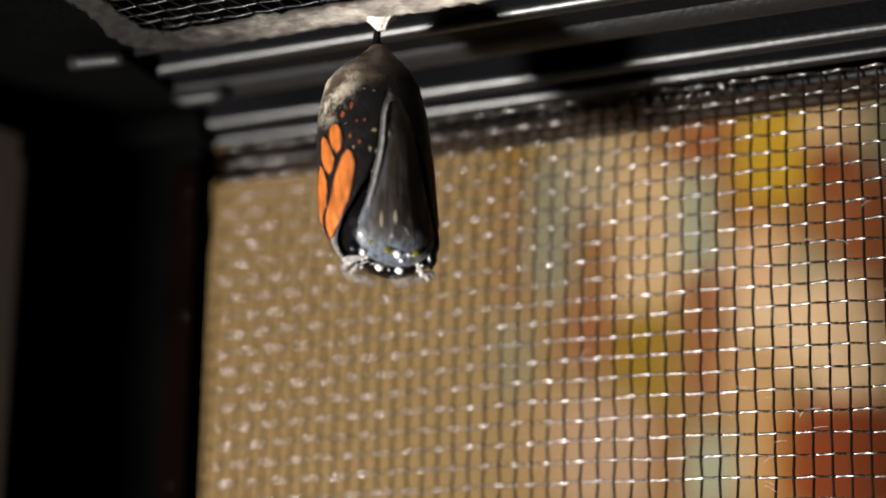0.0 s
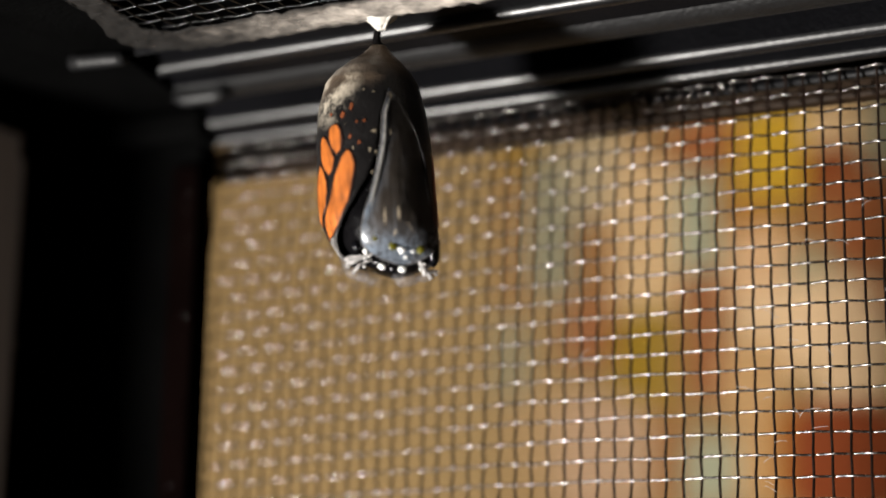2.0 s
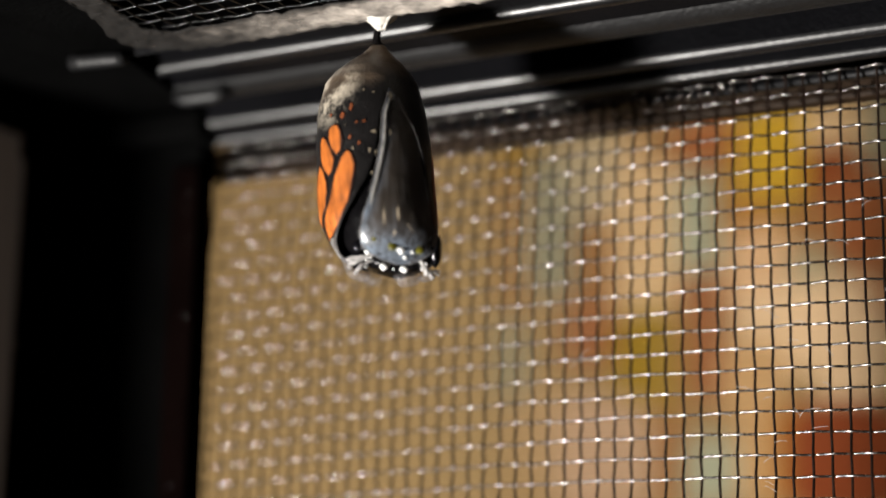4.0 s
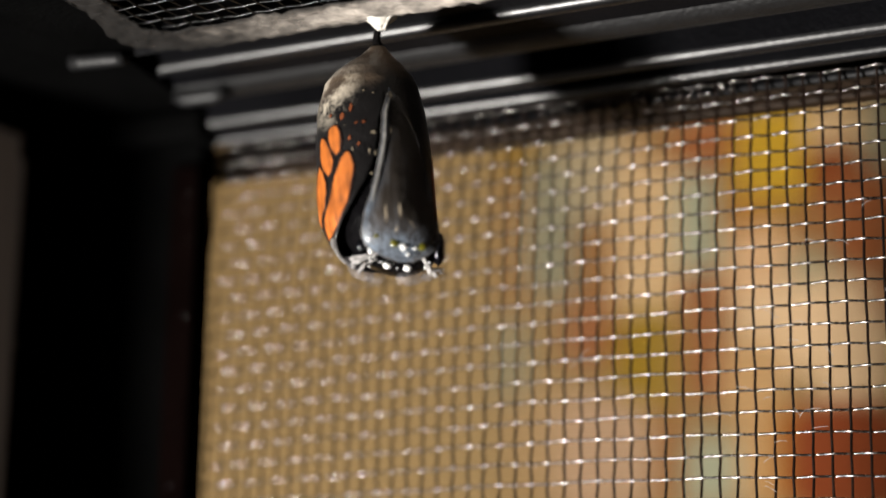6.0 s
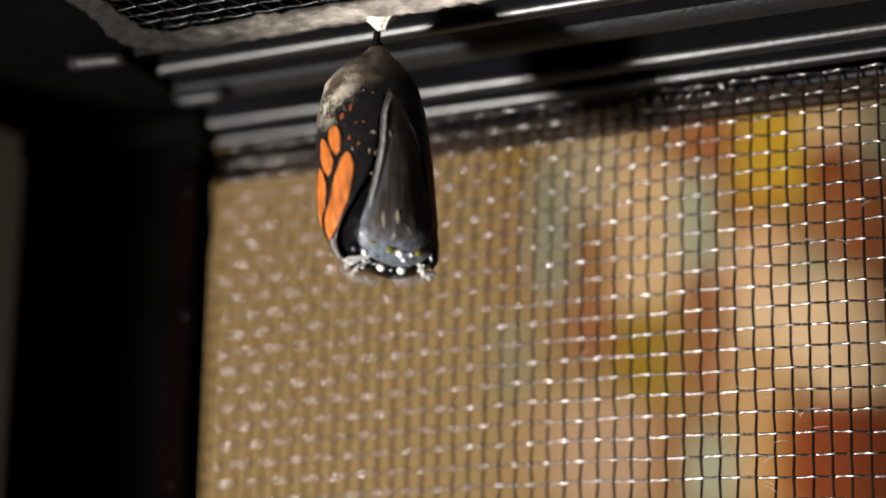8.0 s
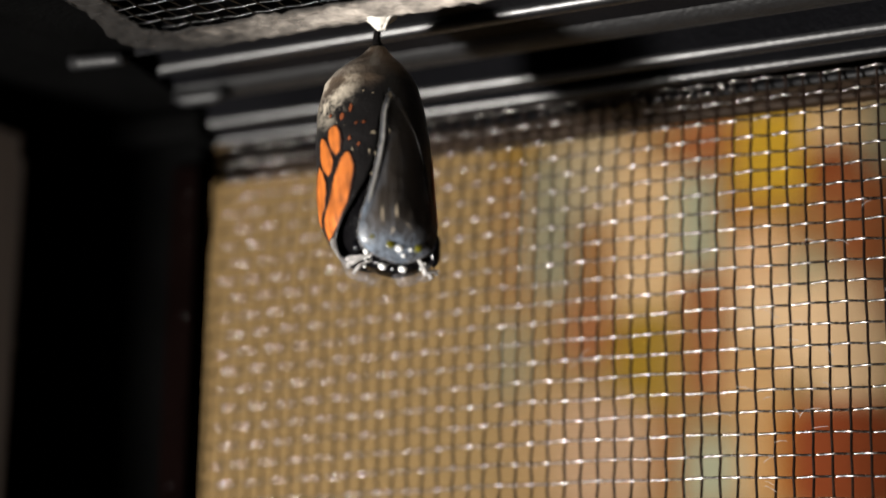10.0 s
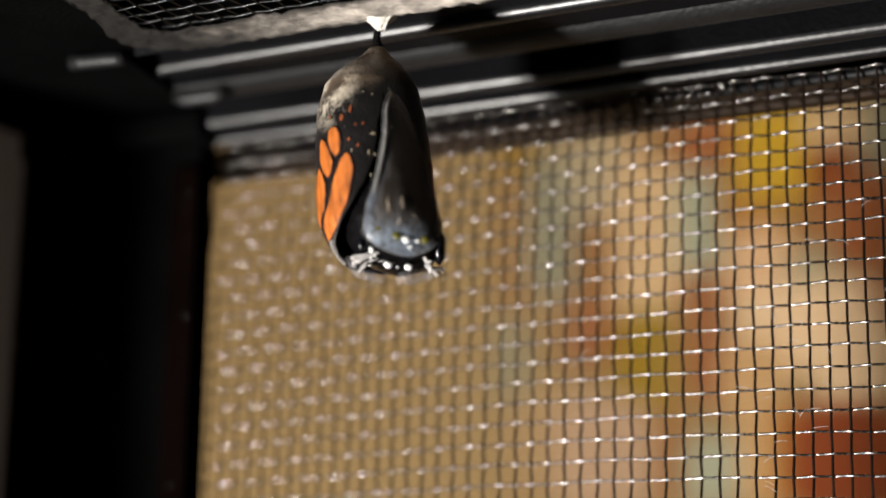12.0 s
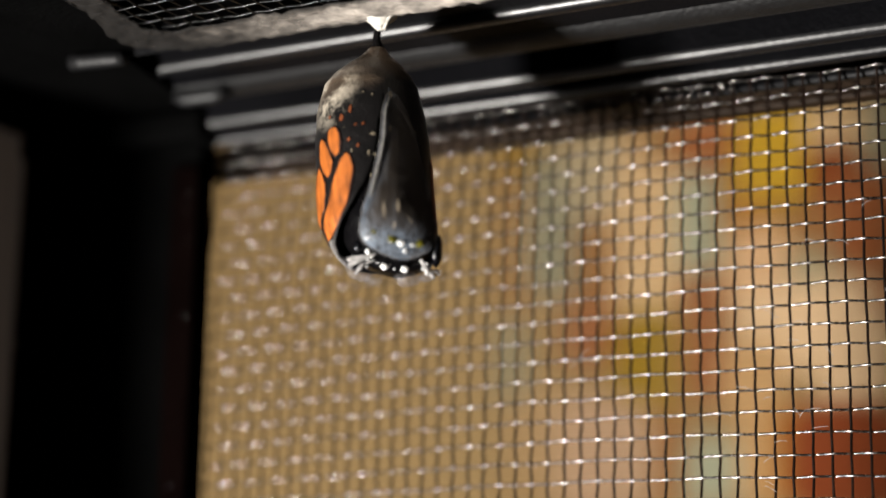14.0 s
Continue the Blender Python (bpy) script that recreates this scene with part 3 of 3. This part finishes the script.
def lathe_patch(name, z0, z1, rows, left, right, cols, k, lift, material, parent, label="", thick=0.0, rough=0.0, origin=(0, 0, 0), ripple=0.0, rings=0.0):
    """A piece of skin between two edges, each given as an angle over height. inner: how far inside its edges; milk: how
    cloudy a clear plate is, weaker on the right to paint its shade.
    """
    v, inner, milk = [], [], []
    for i in range(rows):
        z = z0 + (z1 - z0) * i / (rows - 1)
        a0, a1 = left(z), right(z)
        for j in range(cols):
            a = a0 + (a1 - a0) * j / (cols - 1)
            f = j / (cols - 1)
            wide = radians(a1 - a0) * float(np.interp(z, ZS, HALF))
            inner.append(min(1.0, min(f, 1 - f) * wide / 0.45))
            milk.append(max(0.95 * math.exp(-f * wide / 1.1), 0.7 * math.exp(-(1 - f) * wide / 1.1) * min(1.0, max(0.1, (-13 - z) / 6)), (0.9 - 0.4 * f) * min(1.0, max(0.0, (-21.5 - z) / 3.5)), 0.2 + 0.25 * math.exp(-((z + 9.5) / 1.2) ** 2)))
            wave = ripple * (math.sin(f * 31 + 0.5 * math.sin(z * 0.5)) + 0.6 * math.sin(f * 57 + z * 0.2)) * min(1.0, wide / 3)
            wave += rings * math.sin(z * 5.2 + 0.6 * math.sin(radians(a) * 2)) * min(1.0, max(0.0, (z + 9.0) / 2.5))
            p = Vector(skin(a, z, k, lift + wave + rough * noise.noise((math.sin(radians(a)) * 4, math.cos(radians(a)) * 4, z * 0.9))))
            v.append(p - Vector(origin))
    ob = sheet(name, v, grid_faces(rows, cols), material, parent, label)
    for key, values in (("inner", inner), ("milk", milk)):
        ob.data.attributes.new(key, "FLOAT", "POINT").data.foreach_set("value", values)
    bm = bmesh.new()
    bm.from_mesh(ob.data)
    bmesh.ops.remove_doubles(bm, verts=bm.verts, dist=2e-6)
    bm.to_mesh(ob.data)
    bm.free()
    if thick:
        m = ob.modifiers.new("thick", "SOLIDIFY")
        m.thickness, m.offset = thick * MM, 1
    ob.location = origin
    return ob


def over(*pairs):
    zs, vals = [p[0] for p in pairs][::-1], [p[1] for p in pairs][::-1]
    return lambda z: float(np.interp(z, zs, vals))


def leaf(name, top, bend, bottom, width, material, parent, k=1.0, lift=0.10, fat=0.8, label="", full=0.6):
    """A leaf-shaped patch on the skin: its mid-line from top to bottom (angle, z), and half its width in degrees."""
    rows, cols = 18, 7
    v = []
    for i in range(rows):
        t = i / (rows - 1)
        a = (1 - t) ** 2 * top[0] + 2 * t * (1 - t) * bend[0] + t * t * bottom[0]
        z = (1 - t) ** 2 * top[1] + 2 * t * (1 - t) * bend[1] + t * t * bottom[1]
        w = width * max(0.02, math.sin(math.pi * t ** fat)) ** full
        for j in range(cols):
            s = 2 * j / (cols - 1) - 1
            v.append(skin(a + w * s, z, k, lift - 0.05 * s ** 4))
    ob = sheet(name, v, grid_faces(rows, cols), material, parent, label)
    ob.data.attributes.new("inner", "FLOAT", "POINT").data.foreach_set("value", [(1 - abs(2 * j / (cols - 1) - 1)) * math.sin(math.pi * i / (rows - 1)) * 1.3 for i in range(rows) for j in range(cols)])
    m = ob.modifiers.new("thick", "SOLIDIFY")
    m.thickness, m.offset = 0.06 * MM, 1
    return ob


def bead(name, at, size, material, parent, label=""):
    bm = bmesh.new()
    bmesh.ops.create_icosphere(bm, subdivisions=2, radius=1)
    for v in bm.verts:
        d = 1 + 0.32 * noise.noise(v.co * 1.7 + Vector(at) * 900)
        v.co = Vector((v.co.x * size[0], v.co.y * size[1], v.co.z * size[2])) * MM * d + Vector(at)
    return part(name, bm, material, parent, label)


def fringe(x, y, z, dx, dz, w, parent):
    """A pale flattened strip: a leg or a torn skin fold."""
    v, rows, cols = [], 10, 5
    for i in range(rows):
        t = i / (rows - 1)
        for j in range(cols):
            s = 2 * j / (cols - 1) - 1
            q = w * (0.35 + 0.65 * math.sin(math.pi * min(1, t + 0.25)))
            v.append(((x + dx * t - dz * 0.35 * s * q) * MM, (y - 0.5 * t + 0.15 * s * s) * MM, (z + dz * t + dx * 0.35 * s * q + 0.1 * math.sin(5 * t)) * MM))
    ob = sheet("leg_fringe", v, grid_faces(rows, cols), FRINGE, parent)
    ob.modifiers.new("thick", "SOLIDIFY").thickness = 0.06 * MM


def shard(x, y, z, r, tilt, seed, parent):
    """A curved flake of clear skin with a torn outline."""
    v, rings, cols = [(x * MM, y * MM, z * MM)], 5, 16
    for i in range(1, rings + 1):
        for j in range(cols):
            a = 2 * math.pi * j / cols
            q = r * i / rings * (1 + 0.28 * noise.noise((math.cos(a) * 1.6, math.sin(a) * 1.6, seed * 3.1)))
            u, w = q * math.cos(a), q * 0.55 * math.sin(a)
            c, n = math.cos(radians(tilt)), math.sin(radians(tilt))
            v.append(((x + u * c - w * n) * MM, (y + 0.35 * q * q / r) * MM, (z + u * n + w * c) * MM))
    f = [(0, 1 + j, 1 + (j + 1) % cols) for j in range(cols)]
    f += [(1 + (i - 1) * cols + j, 1 + i * cols + j, 1 + i * cols + (j + 1) % cols, 1 + (i - 1) * cols + (j + 1) % cols) for i in range(1, rings) for j in range(cols)]
    ob = sheet("clear_shard", v, f, SHARD, parent)
    ob.modifiers.new("thick", "SOLIDIFY").thickness = 0.05 * MM


LEFT_EDGE = over((-9.0, 15), (-10, 14), (-11.7, 7.8), (-13.7, 4.8), (-15.9, -1), (-18, -10), (-19.4, -20), (-21, -32), (-22.4, -46), (-23.1, -57), (-23.8, -68), (-24.6, -78), (-27, -84))
RIGHT_EDGE = over((-9.0, 15), (-10, 28), (-12.5, 45), (-16, 58), (-20, 64), (-24, 76), (-27, 88))
FLAP_LEFT = over((-8.6, 17), (-9.2, 16), (-10.3, 12), (-11.5, 8), (-13, 6.1), (-14.7, 4), (-16.7, -0.5), (-18.8, -6), (-21, -13.5), (-23, -25.5), (-24.2, -33.5), (-25, -35.5), (-25.6, -31), (-26.1, -20), (-26.4, -2), (-26.45, 6))
FLAP_RIGHT = over((-8.6, 18), (-9.2, 21), (-9.8, 28), (-11.2, 34), (-13.3, 39), (-15.7, 44), (-18, 48), (-20, 51.5), (-22.2, 55), (-24.2, 57), (-25, 55), (-25.6, 48), (-26.1, 38), (-26.4, 22), (-26.45, 14))
HINGE = (0.00095, -0.0046, -0.0091)


def chrysalis():
    root = tagged(new("butterfly_chrysalis"), "dark splitting chrysalis showing orange and black folded wing", "chrysalis")
    root.matrix_world = pose(-0.0187, -0.0277, 0.0451, 0, 0, 29.3)
    stem = sheet("stem", *tube([(-0.0001, 0, 0.0002), (-0.00035, 0, -0.001), (-0.0004, 0, -0.0018), (-0.0003, 0, -0.0027), (-0.0003, 0, -0.0034)],
                               [0.0002, 0.00035, 0.0004, 0.00062, 0.00085], 12), BODY, root, "short black stem")
    case = lathe_patch("pupal_case", -2.6, -25.5, 90, lambda z: RIGHT_EDGE(z) - 360, LEFT_EDGE, 90, 1.0, 0.0, CASE, root, "smoky translucent pupal case", 0.12, 0.03, rings=0.03)
    sheet("case_rim", *tube([skin(LEFT_EDGE(z), z, 1.0, 0.0) for z in np.linspace(-22.8, -25.5, 24)], [0.00003 + 0.00021 * i / 23 * (1 + 0.5 * math.sin(i * 2.1)) for i in range(24)], 8), RIM, case, "pale clear rim of the case")
    lathe_patch("case_skin", -23.4, -25.5, 30, lambda z: LEFT_EDGE(z) - 9, lambda z: LEFT_EDGE(z) - 0.5, 10, 1.0, 0.18, RIM, case, "pale clear skin at the torn edge", 0.03, 0.08)
    body = lathe_patch("butterfly_body", -8.5, -27.0, 60, lambda z: -180, lambda z: 180, 60, 0.87, -0.1, BODY, root, "damp black folded body", 0.0, 0.12)
    # wing windows between black veins
    for k, (top, bottom, left, right) in enumerate((
            (-12.26, -15.47, ((-12.26, -42), (-12.4, -47), (-12.72, -50.1), (-13.71, -50.2), (-14.76, -46.2), (-15.47, -40.3)), ((-12.26, -42), (-12.4, -37), (-13.01, -33.4), (-14.02, -31.6), (-14.95, -34.3), (-15.47, -40.3))),
            (-13.17, -17.41, ((-13.17, -58.9), (-13.4, -63), (-13.84, -66), (-15.59, -64.8), (-16.69, -59.3), (-17.41, -51.6)), ((-13.17, -58.9), (-13.65, -52.8), (-14.5, -47.9), (-15.8, -43.2), (-16.96, -46), (-17.41, -51.6))),
            (-15.03, -23.51, ((-15.03, -28.2), (-15.68, -34.7), (-17.25, -42.4), (-18.59, -49), (-19.93, -54.5), (-21.19, -63.5), (-21.95, -71), (-22.73, -76), (-23.51, -79)), ((-15.03, -28.2), (-15.2, -25), (-15.56, -22.9), (-16.55, -20.5), (-17.51, -21), (-18.92, -24.8), (-20.3, -30.1), (-22.04, -42.2), (-23.06, -58.4), (-23.51, -79))),
            (-15.89, -22.3, ((-15.89, -67.7), (-17.09, -78), (-18.81, -90), (-20.28, -92), (-22.3, -80)), ((-15.89, -67.7), (-16.79, -60.8), (-17.88, -55.6), (-18.96, -56), (-20.32, -60.5), (-22.3, -80))))):
        lathe_patch("wing_cell", top, bottom, 40, lambda z, f=over(*left): f(z) - 0.6, lambda z, f=over(*right): f(z) + 0.6, 21, 1.0, 0.125, ORANGE, case, "" if k else "orange wing cell", 0.02, 0.03)
    leaf("wing_cell", (78, -14.5), (79, -18.5), (80, -22.0), 7, RUSTY, case, lift=0.15, label="dull orange edge of the far wing")
    for a, z, w, h in ((-32, -11.4, 4.2, 0.45), (-47, -11.15, 2.6, 0.25), (-22, -10.6, 3.0, 0.55), (-16.6, -12.23, 3.0, 0.2), (-9, -12.16, 3.0, 0.22), (-24, -13.76, 2.8, 0.3), (-15.1, -14.43, 3.0, 0.28)):
        leaf("wing_spot", (a + 0.5, z + h), (a, z), (a - 1, z - h), w * 0.85, SPOT, case, fat=1.0)
    for a, z, w, h in ((-0.2, -13.25, 4.0, 0.26), (0.5, -15.4, 1.4, 0.25), (-21.4, -14.92, 1.6, 0.24), (-9, -8.77, 1.8, 0.12), (1.4, -9.02, 1.8, 0.14), (-5.1, -15.2, 1.3, 0.42), (-4.1, -17.5, 1.2, 0.22), (-38, -12.0, 0.8, 0.1), (-29, -12.4, 0.8, 0.08)):
        leaf("pale_spot", (a + 0.3, z + h), (a, z), (a - 0.3, z - h), w, CREAM_SPOT, case, fat=1.0)
    # tiny sparkle on the silhouette, put in as a pale bead
    bead("sparkle_bead", skin(-88, -22.1, 1.0, 0.08), (0.1, 0.1, 0.1), SPECK, case)
    # the clear front plate that lifts as the insect pushes out
    flap = lathe_patch("front_plate", -8.6, -26.45, 90, FLAP_LEFT, FLAP_RIGHT, 60, 1.02, 0.15, FLAP, root, "clear smoky front plate", 0.06, 0.03, HINGE, 0.003)
    H = Vector(HINGE)
    edge = [Vector(skin(FLAP_LEFT(z), z, 1.02, 0.13)) - H for z in np.linspace(-9.0, -26.4, 60)]
    edge += [Vector(skin(FLAP_LEFT(-26.4) + a, -26.4, 1.02, 0.13)) - H for a in (2.5, 5.5)]
    edge += [Vector(skin(FLAP_RIGHT(z), z, 1.02, 0.13)) - H for z in np.linspace(-26.4, -25.0, 12)]
    sheet("plate_rim", *tube(edge, [0.000035 + 0.00004 * min(1, i / 8, (len(edge) - i) / 16) * (1 + 0.4 * math.sin(i * 1.3)) for i in range(len(edge))], 8), RIM, flap, "pale thin rim")
    # the beaded antenna that lies along the plate's edge
    zs = np.linspace(-9.8, -21.2, 180)
    sheet("antenna", *tube([Vector(skin(FLAP_LEFT(z) + 3.2, z, 1.02, 0.16)) - H for z in zs], [(0.00010 + 0.00006 * min(1, i / 90)) * (1 + 0.3 * abs(math.sin(i * math.pi / 5))) * (0.3 + 0.7 * min(1, (179 - i) / 15, i / 15)) for i in range(180)], 8), ANTENNA, flap, "beaded grey antenna")
    # first two: lamp highlights painted as tan streaks; the others are pale marks
    for a, z, h, w, lean in ((-1.2, -22.35, 1.4, 2.2, 3.5), (12.6, -22.1, 1.3, 2.8, 2.5), (21, -23.4, 0.7, 1.4, -4), (4, -24.0, 0.5, 1.6, 3), (13.5, -13.6, 0.6, 2.2, 0), (18, -9.6, 0.9, 4.0, 0), (40, -13.4, 0.25, 1.6, 0)):
        q = leaf("pale_mark_or_highlight", (a + lean, z + h), (a, z), (a - lean, z - h), w, TAN_MARK_HIGHLIGHT, flap, k=1.02, lift=0.22, fat=1.0)
        q.data.transform(Matrix.Translation(-H))
    q = leaf("rust_streak", (52, -18.5), (54.5, -22), (52, -25.0), 3.4, RUST_STREAK, flap, k=1.02, lift=0.22, fat=1.2)
    q.data.transform(Matrix.Translation(-H))
    for a, z, r in ((-0.5, -25.1, 0.48), (32.5, -25.2, 0.48), (-18, -24.4, 0.26)):
        p = Vector(skin(a, z, 1.02, 0.15)) - H
        bead("eye_spot", p, (r, r * 0.6, r), OLIVE_EYE, flap, "olive eye spot")
    # first and last beads paint the eyes' glints; the rest are white spots
    for a, z, r in ((-4, -25.3, 0.17), (8, -25.5, 0.36), (13, -26.0, 0.2), (22, -25.55, 0.17), (32, -25.4, 0.17)):
        p = Vector(skin(a, z, 1.02, 0.42)) - H
        bead("white_spot_and_glint", p, (r, r * 0.5, r), WHITE_SPOT_GLINT, flap)
    # head end of the insect, with torn clear skin and pale leg fringes
    for x, z in ((0.4, -26.5), (2.4, -26.75)):
        bead("white_spot_and_glint", (x * MM, -2.7 * MM, z * MM), (0.42, 0.3, 0.36), WHITE_SPOT_GLINT, body, "white spot on the black head")
    rng = random.Random(21)
    for i in range(14):
        x = rng.uniform(-2.6, 5.2)
        r = rng.uniform(0.07, 0.19)
        bead("white_speck", (x * MM, (-2.6 + 0.05 * x * x) * MM, (-25.9 + 0.02 * (x - 1.5) ** 2 + rng.uniform(-0.8, 0.5)) * MM), (r, r * 0.6, r * rng.uniform(0.6, 1.6)), WHITE_SPOT_GLINT, body)
    bead("head", (1.5 * MM, -0.9 * MM, -25.6 * MM), (3.6, 2.0, 1.1), BODY, body)
    bead("antenna_knob", (-2.2 * MM, -4.2 * MM, -24.8 * MM), (0.42, 0.4, 0.62), GLOSS, body, "glossy black knob")
    bead("white_tooth", (-1.25 * MM, -4.1 * MM, -25.3 * MM), (0.26, 0.25, 0.3), WHITE_SPOT_GLINT, body)
    bead("wing_tip", (5.55 * MM, -0.6 * MM, -24.3 * MM), (0.75, 1.2, 1.7), GLOSS, body)
    hair = random.Random(33)
    for x, y, z, dx, dz, w in ((-2.9, -2.9, -26.3, 2.6, 1.15, 0.5), (-3.2, -2.7, -26.0, 1.8, 0.7, 0.4), (-2.3, -2.6, -27.1, 0.8, 1.0, 0.55), (-3.0, -2.4, -26.6, 0.5, 0.9, 0.5), (-2.0, -2.7, -26.8, 1.4, 1.0, 0.4),
                               (4.7, -2.2, -27.2, -0.8, 1.4, 0.6), (6.0, -1.2, -27.0, -1.3, 0.5, 0.45), (5.5, -1.3, -27.4, -0.8, 0.8, 0.4), (5.9, -1.3, -26.5, -0.6, -0.1, 0.3)):
        for k in (0, 1, 2):
            fringe(x + hair.uniform(-0.25, 0.25), y + hair.uniform(-0.2, 0.2), z + hair.uniform(-0.2, 0.2), dx * hair.uniform(0.6, 1.0), dz * hair.uniform(0.6, 1.1), w * hair.uniform(0.3, 0.6), body)
    for i, (x, y, z, r, t) in enumerate(((-2.1, -2.0, -26.9, 1.5, -26), (-0.9, -1.8, -27.3, 1.2, -12), (2.9, -1.5, -27.2, 1.6, 4), (4.8, -1.3, -27.0, 1.1, 22), (-3.1, -2.1, -26.1, 0.9, -40))):
        shard(x, y, z, r, t, i, body)
    return root, case, body, flap


def lint(x, y, z, dx, dz, bend):
    """A short pale fibre caught on the screen."""
    pts = [(x + dx * t, y - bend * math.sin(math.pi * t), z + dz * t + bend * math.sin(2.2 * t)) for t in np.linspace(0, 1, 9)]
    ob = sheet("lint_fibre", *tube(pts, 0.00003, 5), FRINGE)
    tagged(ob, "short pale lint fibre caught on the wire screen", "lint", "lint on the screen")


room()
table()
cloth()
cage()
silk()
for c, r, dx, dz, bend in ((-4.0, 6.0, 0.0022, -0.0008, 0.0002), (-4.0, 6.0, 0.0012, 0.0009, 0.0002), (-3.6, 6.0, -0.0021, -0.0009, 0.0001), (8.2, 7.1, 0.0014, -0.0004, 0.0003), (10.6, 11.0, 0.0013, -0.0008, 0.0003), (12.0, 12.6, 0.0011, 0.0004, 0.0002),
                           (8.7, 3.0, 0.0016, 0.0, 0.0001), (6.6, 7.8, 0.001, -0.0007, 0.0002), (5.0, 4.2, 0.0017, -0.0006, 0.0002), (9.8, 5.9, 0.0009, -0.0012, 0.0002), (6.5, -0.4, 0.0012, -0.0009, 0.0002), (13.0, 8.4, 0.001, 0.0002, 0.0003)):
    lint(knot(c, r)[0], -0.00032, knot(c, r)[1], dx, dz, bend)
for x, z, dx, dz, bend in ((0.0137, 0.0165, 0.0008, -0.0002, 0.0002), (0.0154, 0.0140, 0.0012, -0.0003, 0.0002), (0.0164, 0.0059, 0.001, 0.0005, 0.0003), (0.0178, 0.0047, 0.0016, 0.0, 0.0001), (0.0126, 0.0080, 0.0011, -0.0001, 0.0002), (0.0190, 0.0094, 0.0008, -0.0007, 0.0002), (0.0126, -0.0006, 0.0009, -0.0007, 0.0003), (0.0137, 0.0034, 0.0013, -0.0001, 0.0002), (0.0158, 0.0069, 0.0006, -0.0009, 0.0002), (0.0125, 0.0014, 0.0012, 0.0004, 0.0002), (0.0076, 0.0067, 0.0015, -0.0005, 0.0002), (0.0175, 0.0245, 0.0012, -0.0005, 0.0003)):
    lint(x, -0.00032, z, dx, dz, bend)
CHRYSALIS, CASE_PART, BODY_PART, FLAP_PART = chrysalis()


# ---- what moves ----
def motions():
    tilt = ((0.0, 0.0, 0.0, 0.0), (0.5, 0.4, 0.3, 0.0), (1.0, 0.8, 0.3, 0.0), (1.5, -2.2, -0.85, 0.5), (2.0, -4.75, -1.4, 0.2), (2.5, -5.5, -1.6, 0.6), (3.0, -1.7, -0.3, -0.4),
            (4.2, -5.0, -1.4, 0.0), (5.5, -7.5, -2.35, -0.1), (6.0, -7.8, -2.0, -0.5), (6.5, -8.0, -1.96, -1.2), (7.0, -6.8, -2.3, -0.3), (7.5, -4.7, -1.7, 0.3), (8.0, -0.45, -0.8, 0.8),
            (9.2, -4.5, -0.7, -0.3), (10.5, -8.1, -0.6, -1.2), (11.0, -10.1, -1.2, -1.9), (11.5, -12.7, -2.5, -1.5), (12.0, -14.0, -2.7, 0.0), (12.5, -13.3, -2.6, -0.3), (13.0, -14.9, -2.05, -1.5),
            (13.5, -15.5, -2.1, -1.6), (14.0, -11.3, -1.2, -0.8))
    drop = {0.5: 0.00006, 1.0: 0.00015}
    walk(FLAP_PART, [(t, pose(HINGE[0], HINGE[1], HINGE[2] - drop.get(t, 0.0), rx, ry, rz)) for t, rx, ry, rz in tilt])
    sink = ((0.0, 0.0), (1.5, 0.0), (2.0, 0.2), (3.0, 0.2), (5.5, 0.6), (8.0, 0.6), (10.5, 0.7), (12.0, 1.0), (14.0, 1.05))
    walk(CASE_PART, [(t, pose(-0.00012 * s, 0, -0.00022 * s, 0.8 * s, 0.1 * s, 0)) for t, s in sink])
    # sideways push and rise of the insect, in millimetres at its head
    push = ((0.0, 0.0, 0.0), (0.5, -0.03, 0.0), (1.0, -0.09, -0.06), (1.5, 0.17, 0.12), (2.0, 0.26, 0.18), (2.5, 0.35, 0.30), (3.0, 0.20, 0.0), (4.2, 0.5, 0.15), (5.5, 0.76, 0.34), (6.0, 0.76, 0.34),
            (6.5, 0.76, 0.34), (7.0, 0.58, 0.25), (7.5, 0.41, 0.15), (8.0, 0.15, -0.06), (9.2, 0.25, 0.1), (10.5, 0.41, 0.25), (11.0, 0.61, 0.34), (11.5, 0.79, 0.46), (12.0, 0.85, 0.52), (12.5, 0.76, 0.43),
            (13.0, 0.85, 0.52), (13.5, 0.9, 0.52), (14.0, 0.5, 0.15))
    walk(BODY_PART, [(t, pose(0, 0, 0.5 * MM * up, 0, -math.degrees(side / 26), 0)) for t, side, up in push])


motions()
